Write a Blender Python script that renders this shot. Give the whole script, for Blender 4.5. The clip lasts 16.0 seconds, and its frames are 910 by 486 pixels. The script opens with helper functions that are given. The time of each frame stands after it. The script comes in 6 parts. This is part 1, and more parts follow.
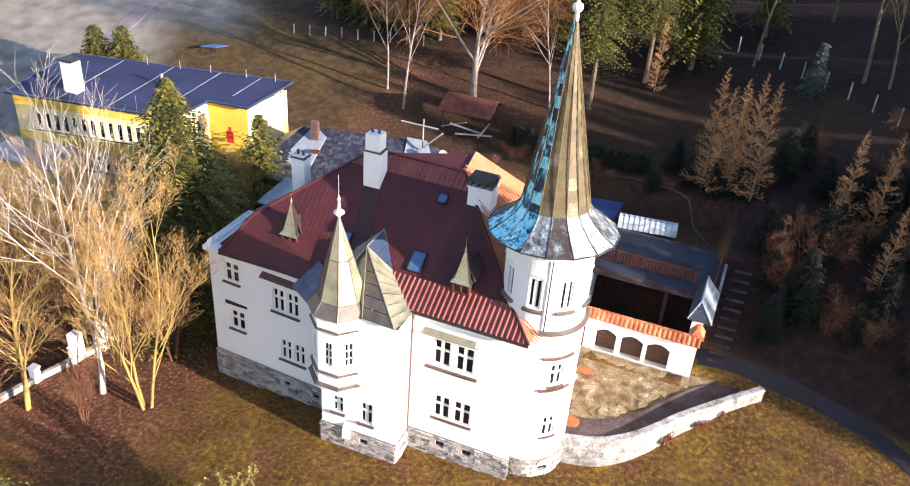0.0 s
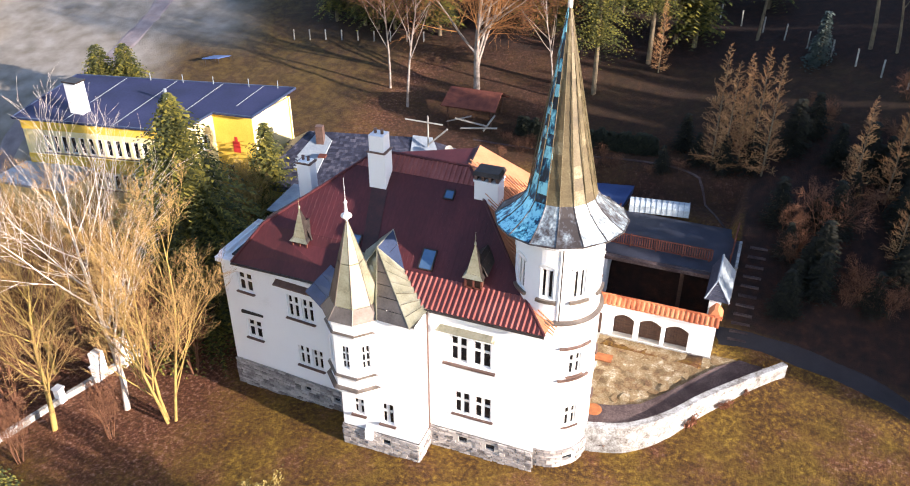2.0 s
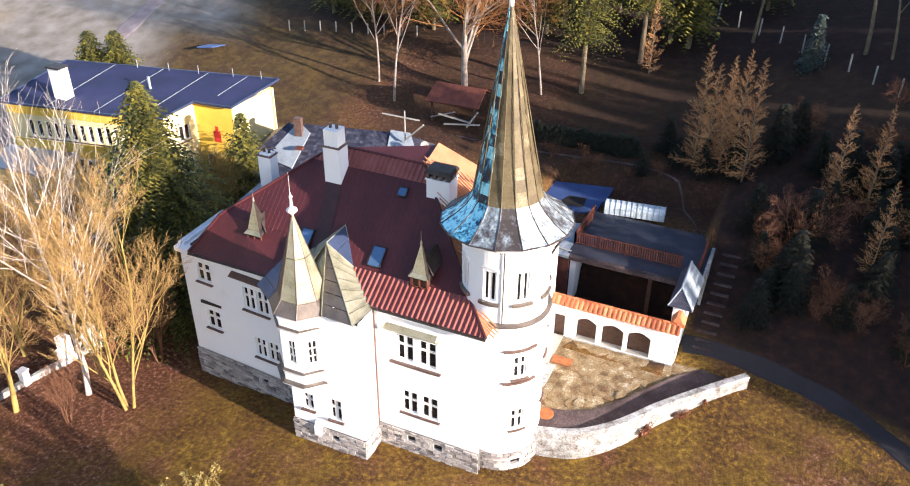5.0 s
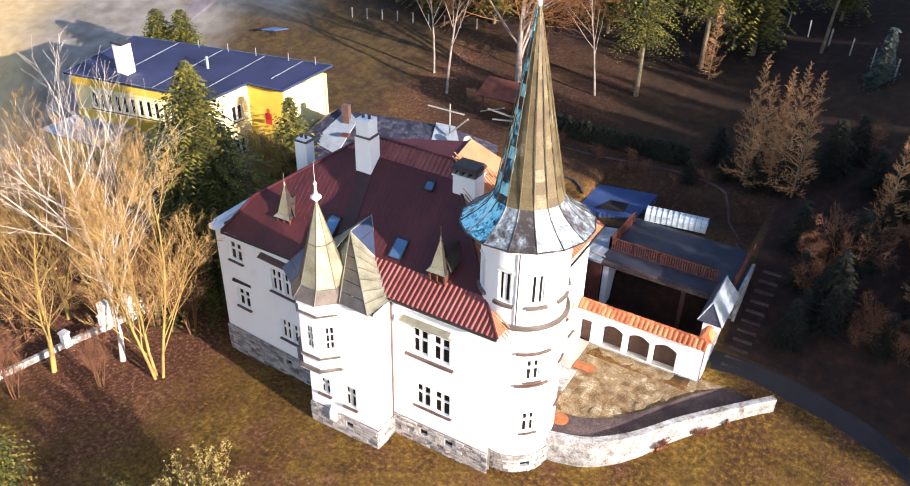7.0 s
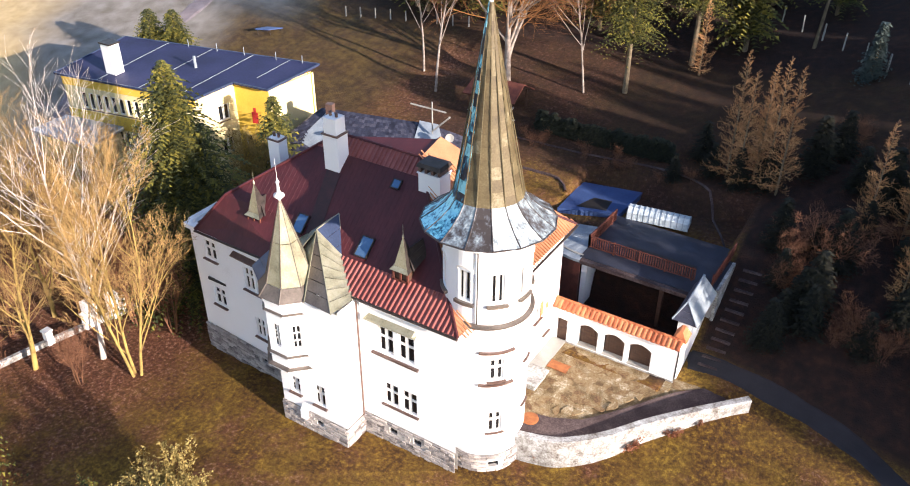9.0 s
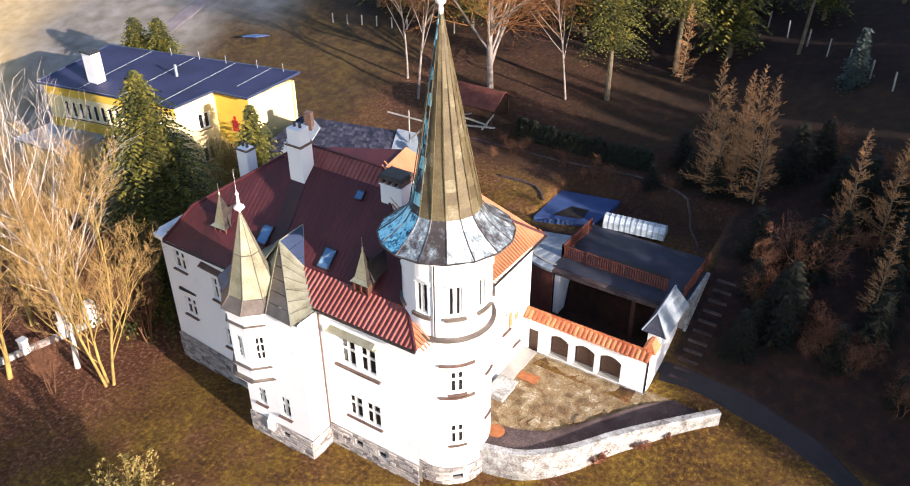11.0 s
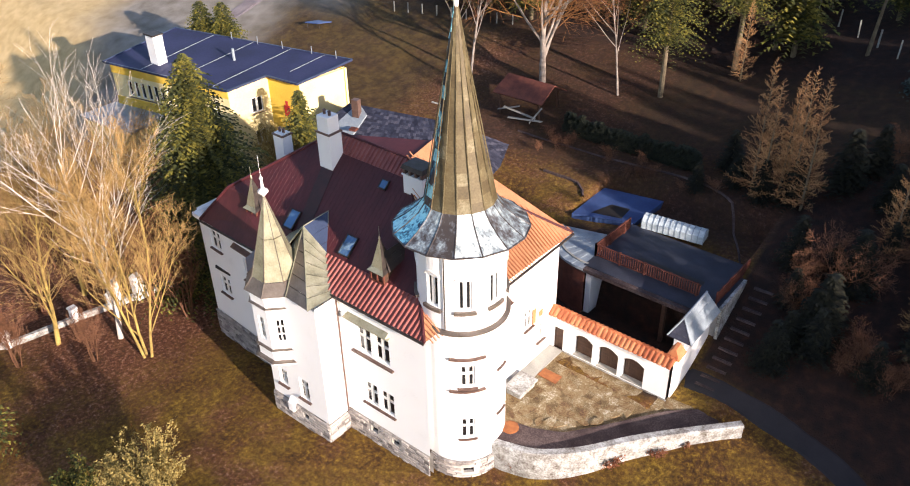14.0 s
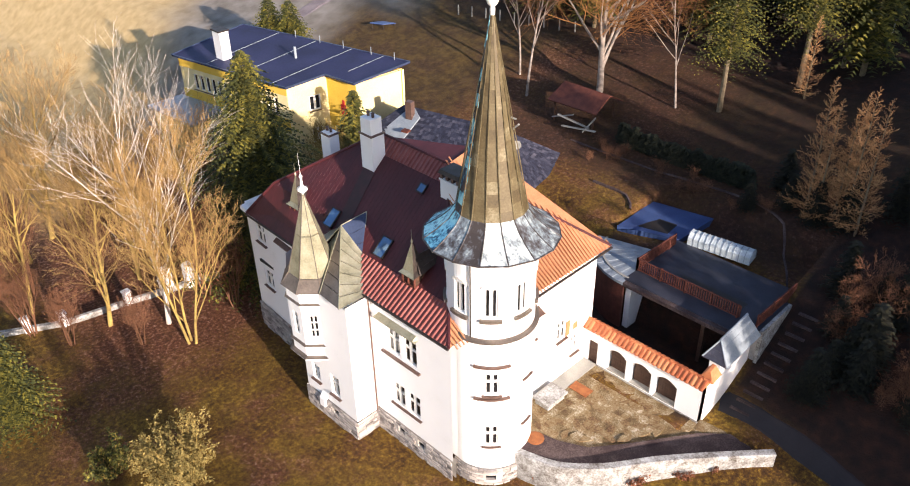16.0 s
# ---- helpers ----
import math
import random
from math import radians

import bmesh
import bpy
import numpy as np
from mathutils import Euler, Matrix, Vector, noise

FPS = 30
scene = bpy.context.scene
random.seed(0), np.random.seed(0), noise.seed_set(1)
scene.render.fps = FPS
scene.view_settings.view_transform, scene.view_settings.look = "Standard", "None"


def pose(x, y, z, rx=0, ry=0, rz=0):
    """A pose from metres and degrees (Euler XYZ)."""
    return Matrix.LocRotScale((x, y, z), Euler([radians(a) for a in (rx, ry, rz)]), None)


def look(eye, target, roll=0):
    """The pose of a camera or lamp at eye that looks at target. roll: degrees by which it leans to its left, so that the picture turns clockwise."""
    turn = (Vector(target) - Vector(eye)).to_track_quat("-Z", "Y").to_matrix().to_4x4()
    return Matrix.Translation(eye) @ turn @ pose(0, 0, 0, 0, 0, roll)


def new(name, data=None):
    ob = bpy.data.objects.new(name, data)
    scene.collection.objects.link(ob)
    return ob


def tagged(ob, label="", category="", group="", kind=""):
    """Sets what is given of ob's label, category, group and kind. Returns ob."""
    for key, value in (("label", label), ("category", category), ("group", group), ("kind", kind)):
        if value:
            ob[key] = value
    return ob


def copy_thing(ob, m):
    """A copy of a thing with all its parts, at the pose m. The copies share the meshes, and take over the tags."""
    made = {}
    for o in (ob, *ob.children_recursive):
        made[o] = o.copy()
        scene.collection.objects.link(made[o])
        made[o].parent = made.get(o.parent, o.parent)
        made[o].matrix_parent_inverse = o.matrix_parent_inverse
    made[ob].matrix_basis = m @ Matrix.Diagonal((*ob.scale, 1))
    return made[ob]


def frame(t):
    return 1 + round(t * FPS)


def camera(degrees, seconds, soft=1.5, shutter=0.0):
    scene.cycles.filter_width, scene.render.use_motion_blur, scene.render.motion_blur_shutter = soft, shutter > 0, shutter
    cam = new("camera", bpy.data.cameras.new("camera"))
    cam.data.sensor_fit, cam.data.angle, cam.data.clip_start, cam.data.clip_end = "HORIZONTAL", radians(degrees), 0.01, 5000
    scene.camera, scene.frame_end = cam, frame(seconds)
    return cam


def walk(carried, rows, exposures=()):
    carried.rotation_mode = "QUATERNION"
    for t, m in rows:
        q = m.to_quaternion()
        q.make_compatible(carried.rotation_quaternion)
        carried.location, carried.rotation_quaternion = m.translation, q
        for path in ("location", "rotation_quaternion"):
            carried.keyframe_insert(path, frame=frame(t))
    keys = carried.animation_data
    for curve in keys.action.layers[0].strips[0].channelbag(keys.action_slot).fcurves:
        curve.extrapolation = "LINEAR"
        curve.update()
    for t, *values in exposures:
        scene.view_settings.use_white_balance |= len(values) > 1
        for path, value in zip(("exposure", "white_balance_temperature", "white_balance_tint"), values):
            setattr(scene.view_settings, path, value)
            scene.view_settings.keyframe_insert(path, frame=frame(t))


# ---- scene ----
cam = camera(57.2, 16.0, soft=1.05)
PATH = [
    (0, (8.428, -33.924, 36.574), (7.833, -32.316, 35.543), 4.4),
    (0.5, (8.364, -33.913, 36.579), (7.759, -32.317, 35.537), 2.1),
    (1, (8.162, -33.88, 36.492), (7.547, -32.289, 35.447), 0.1),
    (1.5, (8.376, -33.867, 36.664), (7.743, -32.284, 35.619), -0.7),
    (2, (8.809, -33.617, 36.631), (8.177, -32.033, 35.586), -0.1),
    (2.5, (9.514, -33.289, 36.696), (8.877, -31.709, 35.648), 0.3),
    (3, (10.269, -32.866, 36.693), (9.624, -31.292, 35.641), 0.8),
    (3.5, (10.957, -32.416, 36.767), (10.308, -30.845, 35.713), 0.9),
    (6, (13.772, -30.747, 36.624), (12.976, -29.253, 35.559), 1.1),
    (6.5, (14.339, -30.364, 36.789), (13.494, -28.901, 35.72), 1.6),
    (7, (14.965, -29.834, 36.845), (14.12, -28.377, 35.767), 1.4),
    (7.5, (15.755, -29.378, 36.769), (14.898, -27.933, 35.684), 0.9),
    (8, (16.462, -28.901, 36.748), (15.589, -27.469, 35.659), 0.6),
    (8.5, (17.013, -28.449, 36.739), (16.132, -27.021, 35.651), 0.9),
    (9, (17.6, -27.995, 36.734), (16.706, -26.57, 35.653), 0.3),
    (11.5, (20.228, -25.633, 37.029), (19.289, -24.232, 35.954), -0.9),
    (12, (20.853, -25.24, 37.001), (19.9, -23.852, 35.922), -1.8),
    (12.5, (21.357, -24.874, 36.984), (20.398, -23.504, 35.886), -1.0),
    (13, (21.756, -24.415, 36.969), (20.76, -23.074, 35.869), -1.0),
    (13.5, (22.026, -24.158, 37.118), (20.989, -22.842, 36.025), -1.2),
    (14, (22.218, -23.918, 37.072), (21.146, -22.634, 35.976), -1.1),
    (14.5, (22.627, -23.657, 37.076), (21.52, -22.411, 35.969), -0.7),
    (15, (22.736, -23.42, 37.244), (21.599, -22.201, 36.14), -0.4),
    (15.5, (23.121, -23.036, 37.346), (21.951, -21.837, 36.254), -0.5),
    (16, (23.643, -22.521, 37.291), (22.445, -21.348, 36.201), -1.1),
]
walk(cam, [(t, look(eye, target, roll)) for t, eye, target, roll in PATH],
     exposures=[(0, 1.55, 6300, 20), (3.5, 1.55, 6300, 20), (9, 1.38, 6300, 20), (12.5, 1.2, 6400, 20), (16, 1.06, 6550, 21)])

# ---- world, sun, exposure ----
SUN_AZ, SUN_EL = -11.0, 15.5
world = bpy.data.worlds.new("sky")
scene.world = world
world.use_nodes = True
wn = world.node_tree.nodes
sky = wn.new("ShaderNodeTexSky")
sky.sky_type, sky.sun_disc = "NISHITA", False
sky.sun_elevation, sky.sun_rotation = radians(SUN_EL), radians(90 - SUN_AZ)
sky.air_density, sky.dust_density = 1.0, 0.6
wn["Background"].inputs["Strength"].default_value = 0.115
world.node_tree.links.new(sky.outputs[0], wn["Background"].inputs["Color"])
sun = new("sun", bpy.data.lights.new("sun", "SUN"))
sun.data.energy, sun.data.angle, sun.data.color = 5.0, radians(0.6), (1.0, 0.87, 0.70)
sun.matrix_world = look((0, 0, 0), (-math.cos(radians(SUN_AZ)) * math.cos(radians(SUN_EL)), -math.sin(radians(SUN_AZ)) * math.cos(radians(SUN_EL)), -math.sin(radians(SUN_EL))))


# ---- materials ----
def material(name, colours, scale=2.0, fine=25.0, rough=0.75, metal=0.0, bump=0.15, fine_mix=0.35, spread=(0.35, 0.65),
             per_object=0.0, per_island=0.0, stretch=(1, 1, 1), bump_dist=0.02, transmission=0.0):
    """A surface of two or three colours, mixed by a broad and a fine noise, with relief."""
    m = bpy.data.materials.new(name)
    m.use_nodes = True
    n, l = m.node_tree.nodes, m.node_tree.links
    b = n["Principled BSDF"]
    geo = n.new("ShaderNodeTexCoord")
    mp = n.new("ShaderNodeMapping")
    mp.inputs["Scale"].default_value = stretch
    geom = n.new("ShaderNodeNewGeometry")
    l.new(geom.outputs["Position"], mp.inputs["Vector"])
    broad, thin = n.new("ShaderNodeTexNoise"), n.new("ShaderNodeTexNoise")
    broad.inputs["Scale"].default_value, broad.inputs["Detail"].default_value = scale, 5
    thin.inputs["Scale"].default_value, thin.inputs["Detail"].default_value = fine, 4
    for t in (broad, thin):
        l.new(mp.outputs[0], t.inputs["Vector"])
    mix = n.new("ShaderNodeMath")
    mix.operation = "MULTIPLY_ADD"
    l.new(thin.outputs[0], mix.inputs[0])
    mix.inputs[1].default_value = fine_mix
    part_in = n.new("ShaderNodeMath")
    part_in.operation = "MULTIPLY"
    l.new(broad.outputs[0], part_in.inputs[0])
    part_in.inputs[1].default_value = 1 - fine_mix
    l.new(part_in.outputs[0], mix.inputs[2])
    last = mix.outputs[0]
    for amount, node, socket in ((per_object, "ShaderNodeObjectInfo", "Random"), (per_island, "ShaderNodeNewGeometry", "Random Per Island")):
        if amount:
            info, add = n.new(node), n.new("ShaderNodeMath")
            add.operation = "MULTIPLY_ADD"
            l.new(info.outputs[socket], add.inputs[0])
            add.inputs[1].default_value = amount
            l.new(last, add.inputs[2])
            sub = n.new("ShaderNodeMath")
            sub.operation = "SUBTRACT"
            l.new(add.outputs[0], sub.inputs[0])
            sub.inputs[1].default_value = amount / 2
            last = sub.outputs[0]
    ramp = n.new("ShaderNodeValToRGB")
    l.new(last, ramp.inputs[0])
    e = ramp.color_ramp.elements
    e[0].position, e[1].position = spread
    e[0].color, e[1].color = (*colours[0], 1), (*colours[-1], 1)
    for k, c in enumerate(colours[1:-1]):
        el = e.new(spread[0] + (spread[1] - spread[0]) * (k + 1) / (len(colours) - 1))
        el.color = (*c, 1)
    l.new(ramp.outputs[0], b.inputs["Base Color"])
    b.inputs["Roughness"].default_value, b.inputs["Metallic"].default_value = rough, metal
    b.inputs["Transmission Weight"].default_value = transmission
    if bump:
        bp = n.new("ShaderNodeBump")
        bp.inputs["Strength"].default_value, bp.inputs["Distance"].default_value = bump, bump_dist
        l.new(mix.outputs[0], bp.inputs["Height"])
        l.new(bp.outputs[0], b.inputs["Normal"])
    return m


PLASTER = material("white lime plaster", [(0.70, 0.71, 0.71), (0.84, 0.86, 0.87), (0.86, 0.88, 0.89)], 0.5, 14, 0.9, bump=0.1, spread=(0.25, 0.6))
TRIM = material("white painted wood", [(0.74, 0.73, 0.70), (0.84, 0.84, 0.82)], 2, 30, 0.55, bump=0.04)
STONE = material("grey rubble stone", [(0.10, 0.09, 0.09), (0.30, 0.28, 0.27), (0.50, 0.47, 0.44)], 1.6, 12, 0.9, bump=0.5, per_object=0.45, per_island=0.4, spread=(0.2, 0.8))
MORTAR = material("lime mortar", [(0.34, 0.32, 0.30), (0.52, 0.50, 0.47)], 3, 30, 0.95, bump=0.3)
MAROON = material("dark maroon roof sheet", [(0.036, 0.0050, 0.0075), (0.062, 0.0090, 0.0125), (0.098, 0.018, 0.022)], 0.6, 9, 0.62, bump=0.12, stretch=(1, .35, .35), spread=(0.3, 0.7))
REDTILE = material("red roof tile", [(0.16, 0.036, 0.028), (0.24, 0.068, 0.056), (0.288, 0.096, 0.08)], 0.9, 12, 0.5, bump=0.1, spread=(0.3, 0.7), per_island=0.15)
ORANGE = material("orange clay tile", [(0.306, 0.0765, 0.0255), (0.468, 0.136, 0.051), (0.527, 0.204, 0.085)], 1.2, 14, 0.7, bump=0.15, per_island=0.3, per_object=0.3)
SOOT = material("sooty maroon sheet", [(0.024, 0.0096, 0.0096), (0.056, 0.016, 0.016)], 1.5, 9, 0.6, bump=0.15)
ZINC = material("weathered zinc sheet", [(0.221, 0.212, 0.145), (0.34, 0.332, 0.23), (0.425, 0.408, 0.306)], 1.2, 10, 0.42, metal=0.45, bump=0.12, per_island=0.25)
# brown tin of ledges and skirts; also paints shade on the spire's west faces
ZINC_BROWN_SHADED = material("brown and shaded zinc sheet", [(0.10, 0.082, 0.068), (0.19, 0.16, 0.135)], 1.2, 10, 0.45, metal=0.4, bump=0.12, per_island=0.15)
BLUEMETAL = material("slate-blue sheet metal", [(0.03, 0.045, 0.09), (0.06, 0.085, 0.16)], 1.0, 12, 0.4, metal=0.3, bump=0.1)
COPPER = material("weathered copper sheet", [(0.050, 0.034, 0.016), (0.085, 0.064, 0.029), (0.125, 0.100, 0.050), (0.24, 0.215, 0.14)], 1.6, 10, 0.62, metal=0.1, bump=0.15, per_object=0.34, spread=(0.2, 0.85), fine_mix=0.5)
# verdigris patina, with the flank's blue shade mixed into its navy tones
VERDIGRIS_SHADED = material("shaded blue-green copper sheet", [(0.004, 0.012, 0.028), (0.010, 0.045, 0.10), (0.05, 0.30, 0.44), (0.30, 0.72, 0.82)], 3.4, 9, 0.4, metal=0.2, bump=0.15, per_object=0.3, stretch=(1, 1, .3), spread=(0.42, 0.60))
PATINA = material("patinated copper skirt", [(0.05, 0.042, 0.040), (0.115, 0.125, 0.14), (0.24, 0.30, 0.33), (0.52, 0.58, 0.58)], 2.4, 9, 0.5, metal=0.2, bump=0.2, per_object=0.3, stretch=(1, 1, .22), spread=(0.38, 0.64))
DARKMETAL = material("dark gutter metal", [(0.03, 0.025, 0.022), (0.07, 0.055, 0.05)], 3, 20, 0.5, metal=0.5, bump=0.05)
SILL = material("brown sill tin", [(0.09, 0.05, 0.04), (0.17, 0.11, 0.09)], 3, 20, 0.5, metal=0.2, bump=0.05)
GLASS = material("dark window glass", [(0.010, 0.011, 0.013), (0.02, 0.021, 0.024)], 1, 4, 0.06, bump=0)
SKYGLASS = material("roof window glass", [(0.10, 0.20, 0.34), (0.14, 0.26, 0.42)], 1, 4, 0.05, metal=0.6, bump=0)
INSIDE = material("dark interior wall", [(0.021, 0.0196, 0.0182), (0.035, 0.0315, 0.028)], 2, 9, 0.9)
WOOD = material("weathered brown wood", [(0.044, 0.0208, 0.0128), (0.096, 0.048, 0.028)], 2, 16, 0.75, bump=0.2, stretch=(1, 1, 4))
REDWOOD = material("red-brown painted timber", [(0.07, 0.018, 0.012), (0.15, 0.045, 0.028)], 2, 16, 0.7, bump=0.15)
YELLOW = material("yellow painted render", [(0.62, 0.40, 0.045), (0.72, 0.48, 0.06), (0.78, 0.55, 0.10)], 0.4, 9, 0.85, bump=0.08)
# real cream render; also yellow render paled by sun on east walls
CREAM_AND_SUNLIT = material("cream and sunlit yellow render", [(0.68, 0.57, 0.28), (0.80, 0.70, 0.40)], 0.4, 9, 0.85, bump=0.08)
BLUEROOF = material("blue bitumen roof", [(0.0119, 0.0153, 0.051), (0.0187, 0.0238, 0.0782), (0.0289, 0.034, 0.0978)], 0.35, 6, 0.7, bump=0.08)
SLATE = material("dark slate", [(0.0136, 0.0153, 0.0289), (0.034, 0.0382, 0.0638), (0.111, 0.111, 0.145)], 2.5, 8, 0.55, bump=0.3, per_island=0.55, spread=(0.2, 0.95))
PALESHEET = material("pale grey sheet roof", [(0.22, 0.27, 0.32), (0.36, 0.42, 0.47)], 1.2, 9, 0.5, metal=0.2, bump=0.1)
GREYSLAB = material("grey terrace felt", [(0.018, 0.021, 0.033), (0.046, 0.052, 0.074)], 0.8, 12, 0.55, bump=0.15)
DARKFELT = material("wet dark felt", [(0.015, 0.014, 0.014), (0.03, 0.028, 0.028)], 1.2, 10, 0.4, bump=0.1)
TARP = material("blue pool cover", [(0.03, 0.06, 0.17), (0.06, 0.11, 0.26)], 0.8, 10, 0.4, bump=0.15)
POLY = material("frosted polycarbonate", [(0.36, 0.44, 0.48), (0.62, 0.70, 0.74)], 1.6, 9, 0.3, bump=0.1)
FLAG = material("worn flagstone", [(0.095, 0.046, 0.021), (0.185, 0.118, 0.052), (0.27, 0.21, 0.115), (0.52, 0.47, 0.38)], 1.5, 11, 0.85, bump=0.4, per_object=0.15, spread=(0.32, 0.70), fine_mix=0.5)
# roof tile paled to peach: direct sun put into the east slope's colour
PEACH_SUNLIT = material("sunlit clay tile", [(0.38, 0.150, 0.070), (0.50, 0.230, 0.115)], 1.2, 16, 0.75, bump=0.12, fine_mix=0.5)
JOINT = material("mossy earth joint", [(0.08, 0.045, 0.02), (0.17, 0.12, 0.055), (0.36, 0.31, 0.22)], 1.5, 16, 0.95, bump=0.4, fine_mix=0.5)
TRACK = material("rutted grey track", [(0.17, 0.14, 0.15), (0.27, 0.24, 0.25)], 0.8, 9, 0.95, bump=0.3)
CRACKED = material("cracked grey-brown paving", [(0.03, 0.016, 0.016), (0.062, 0.040, 0.040), (0.13, 0.095, 0.088)], 0.9, 12, 0.9, bump=0.3, fine_mix=0.45)
ASPHALT = material("old asphalt", [(0.015, 0.0135, 0.0173), (0.03, 0.027, 0.0315)], 0.7, 20, 0.9, bump=0.25)
CONCRETE = material("grey concrete", [(0.24, 0.24, 0.22), (0.38, 0.38, 0.35)], 0.9, 14, 0.9, bump=0.2)
WALLCAP = material("weathered whitewashed wall", [(0.10, 0.085, 0.07), (0.29, 0.29, 0.28), (0.52, 0.545, 0.555)], 1.8, 9, 0.9, bump=0.4, spread=(0.34, 0.66), fine_mix=0.45)
RUST = material("rusty iron lid", [(0.22, 0.07, 0.02), (0.36, 0.13, 0.04)], 3, 20, 0.8, bump=0.2)
BARK = material("grey-brown bark", [(0.09, 0.07, 0.045), (0.20, 0.16, 0.10)], 2.5, 16, 0.9, bump=0.4)
BARK_Y = material("ochre bare twigs", [(0.17, 0.115, 0.035), (0.42, 0.30, 0.085)], 1.2, 9, 0.9, bump=0.3)
BIRCH = material("white birch bark", [(0.40, 0.34, 0.29), (0.72, 0.66, 0.60)], 2, 12, 0.8, bump=0.2)
TWIG = material("red-brown twigs", [(0.085, 0.036, 0.018), (0.19, 0.085, 0.042)], 1.2, 9, 0.9, bump=0.2)
GOLDTWIG = material("golden-brown twigs", [(0.16, 0.066, 0.020), (0.34, 0.160, 0.048)], 1.2, 9, 0.9, bump=0.2)
ASHBARK = material("pale grey trunk bark", [(0.17, 0.14, 0.12), (0.40, 0.35, 0.31)], 2.5, 14, 0.85, bump=0.3)
LARCH = material("tawny larch twigs", [(0.20, 0.085, 0.035), (0.38, 0.20, 0.085), (0.56, 0.36, 0.17)], 0.7, 9, 0.9, bump=0.2, per_island=0.5, spread=(0.2, 0.8))
TAN = material("tan-brown fine twigs", [(0.19, 0.105, 0.036), (0.42, 0.28, 0.105)], 0.8, 9, 0.9, bump=0.2)
NEEDLE = material("dark green needles", [(0.016, 0.024, 0.006), (0.072, 0.078, 0.013), (0.25, 0.215, 0.030)], 0.9, 6, 0.8, bump=0.1, per_island=0.5, spread=(0.2, 0.8))
NEEDLE_B = material("blue-green needles", [(0.03, 0.05, 0.045), (0.08, 0.11, 0.10)], 0.9, 6, 0.8, bump=0.1, per_island=0.4)
DRYIVY = material("dry russet leaves", [(0.12, 0.035, 0.015), (0.30, 0.12, 0.06)], 1.5, 9, 0.85, bump=0.1, per_island=0.5, spread=(0.2, 0.8))
LEAFBUSH = material("dry yellow leaves", [(0.16, 0.12, 0.03), (0.36, 0.28, 0.09)], 1.5, 9, 0.85, bump=0.1, per_island=0.5, spread=(0.2, 0.8))
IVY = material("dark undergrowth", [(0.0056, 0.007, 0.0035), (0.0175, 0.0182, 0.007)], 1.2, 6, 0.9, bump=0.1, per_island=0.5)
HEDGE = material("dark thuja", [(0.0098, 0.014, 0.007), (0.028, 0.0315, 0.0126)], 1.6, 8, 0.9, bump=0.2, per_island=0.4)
RED = material("red paint", [(0.42, 0.02, 0.02), (0.5, 0.04, 0.03)], 3, 20, 0.6, bump=0)


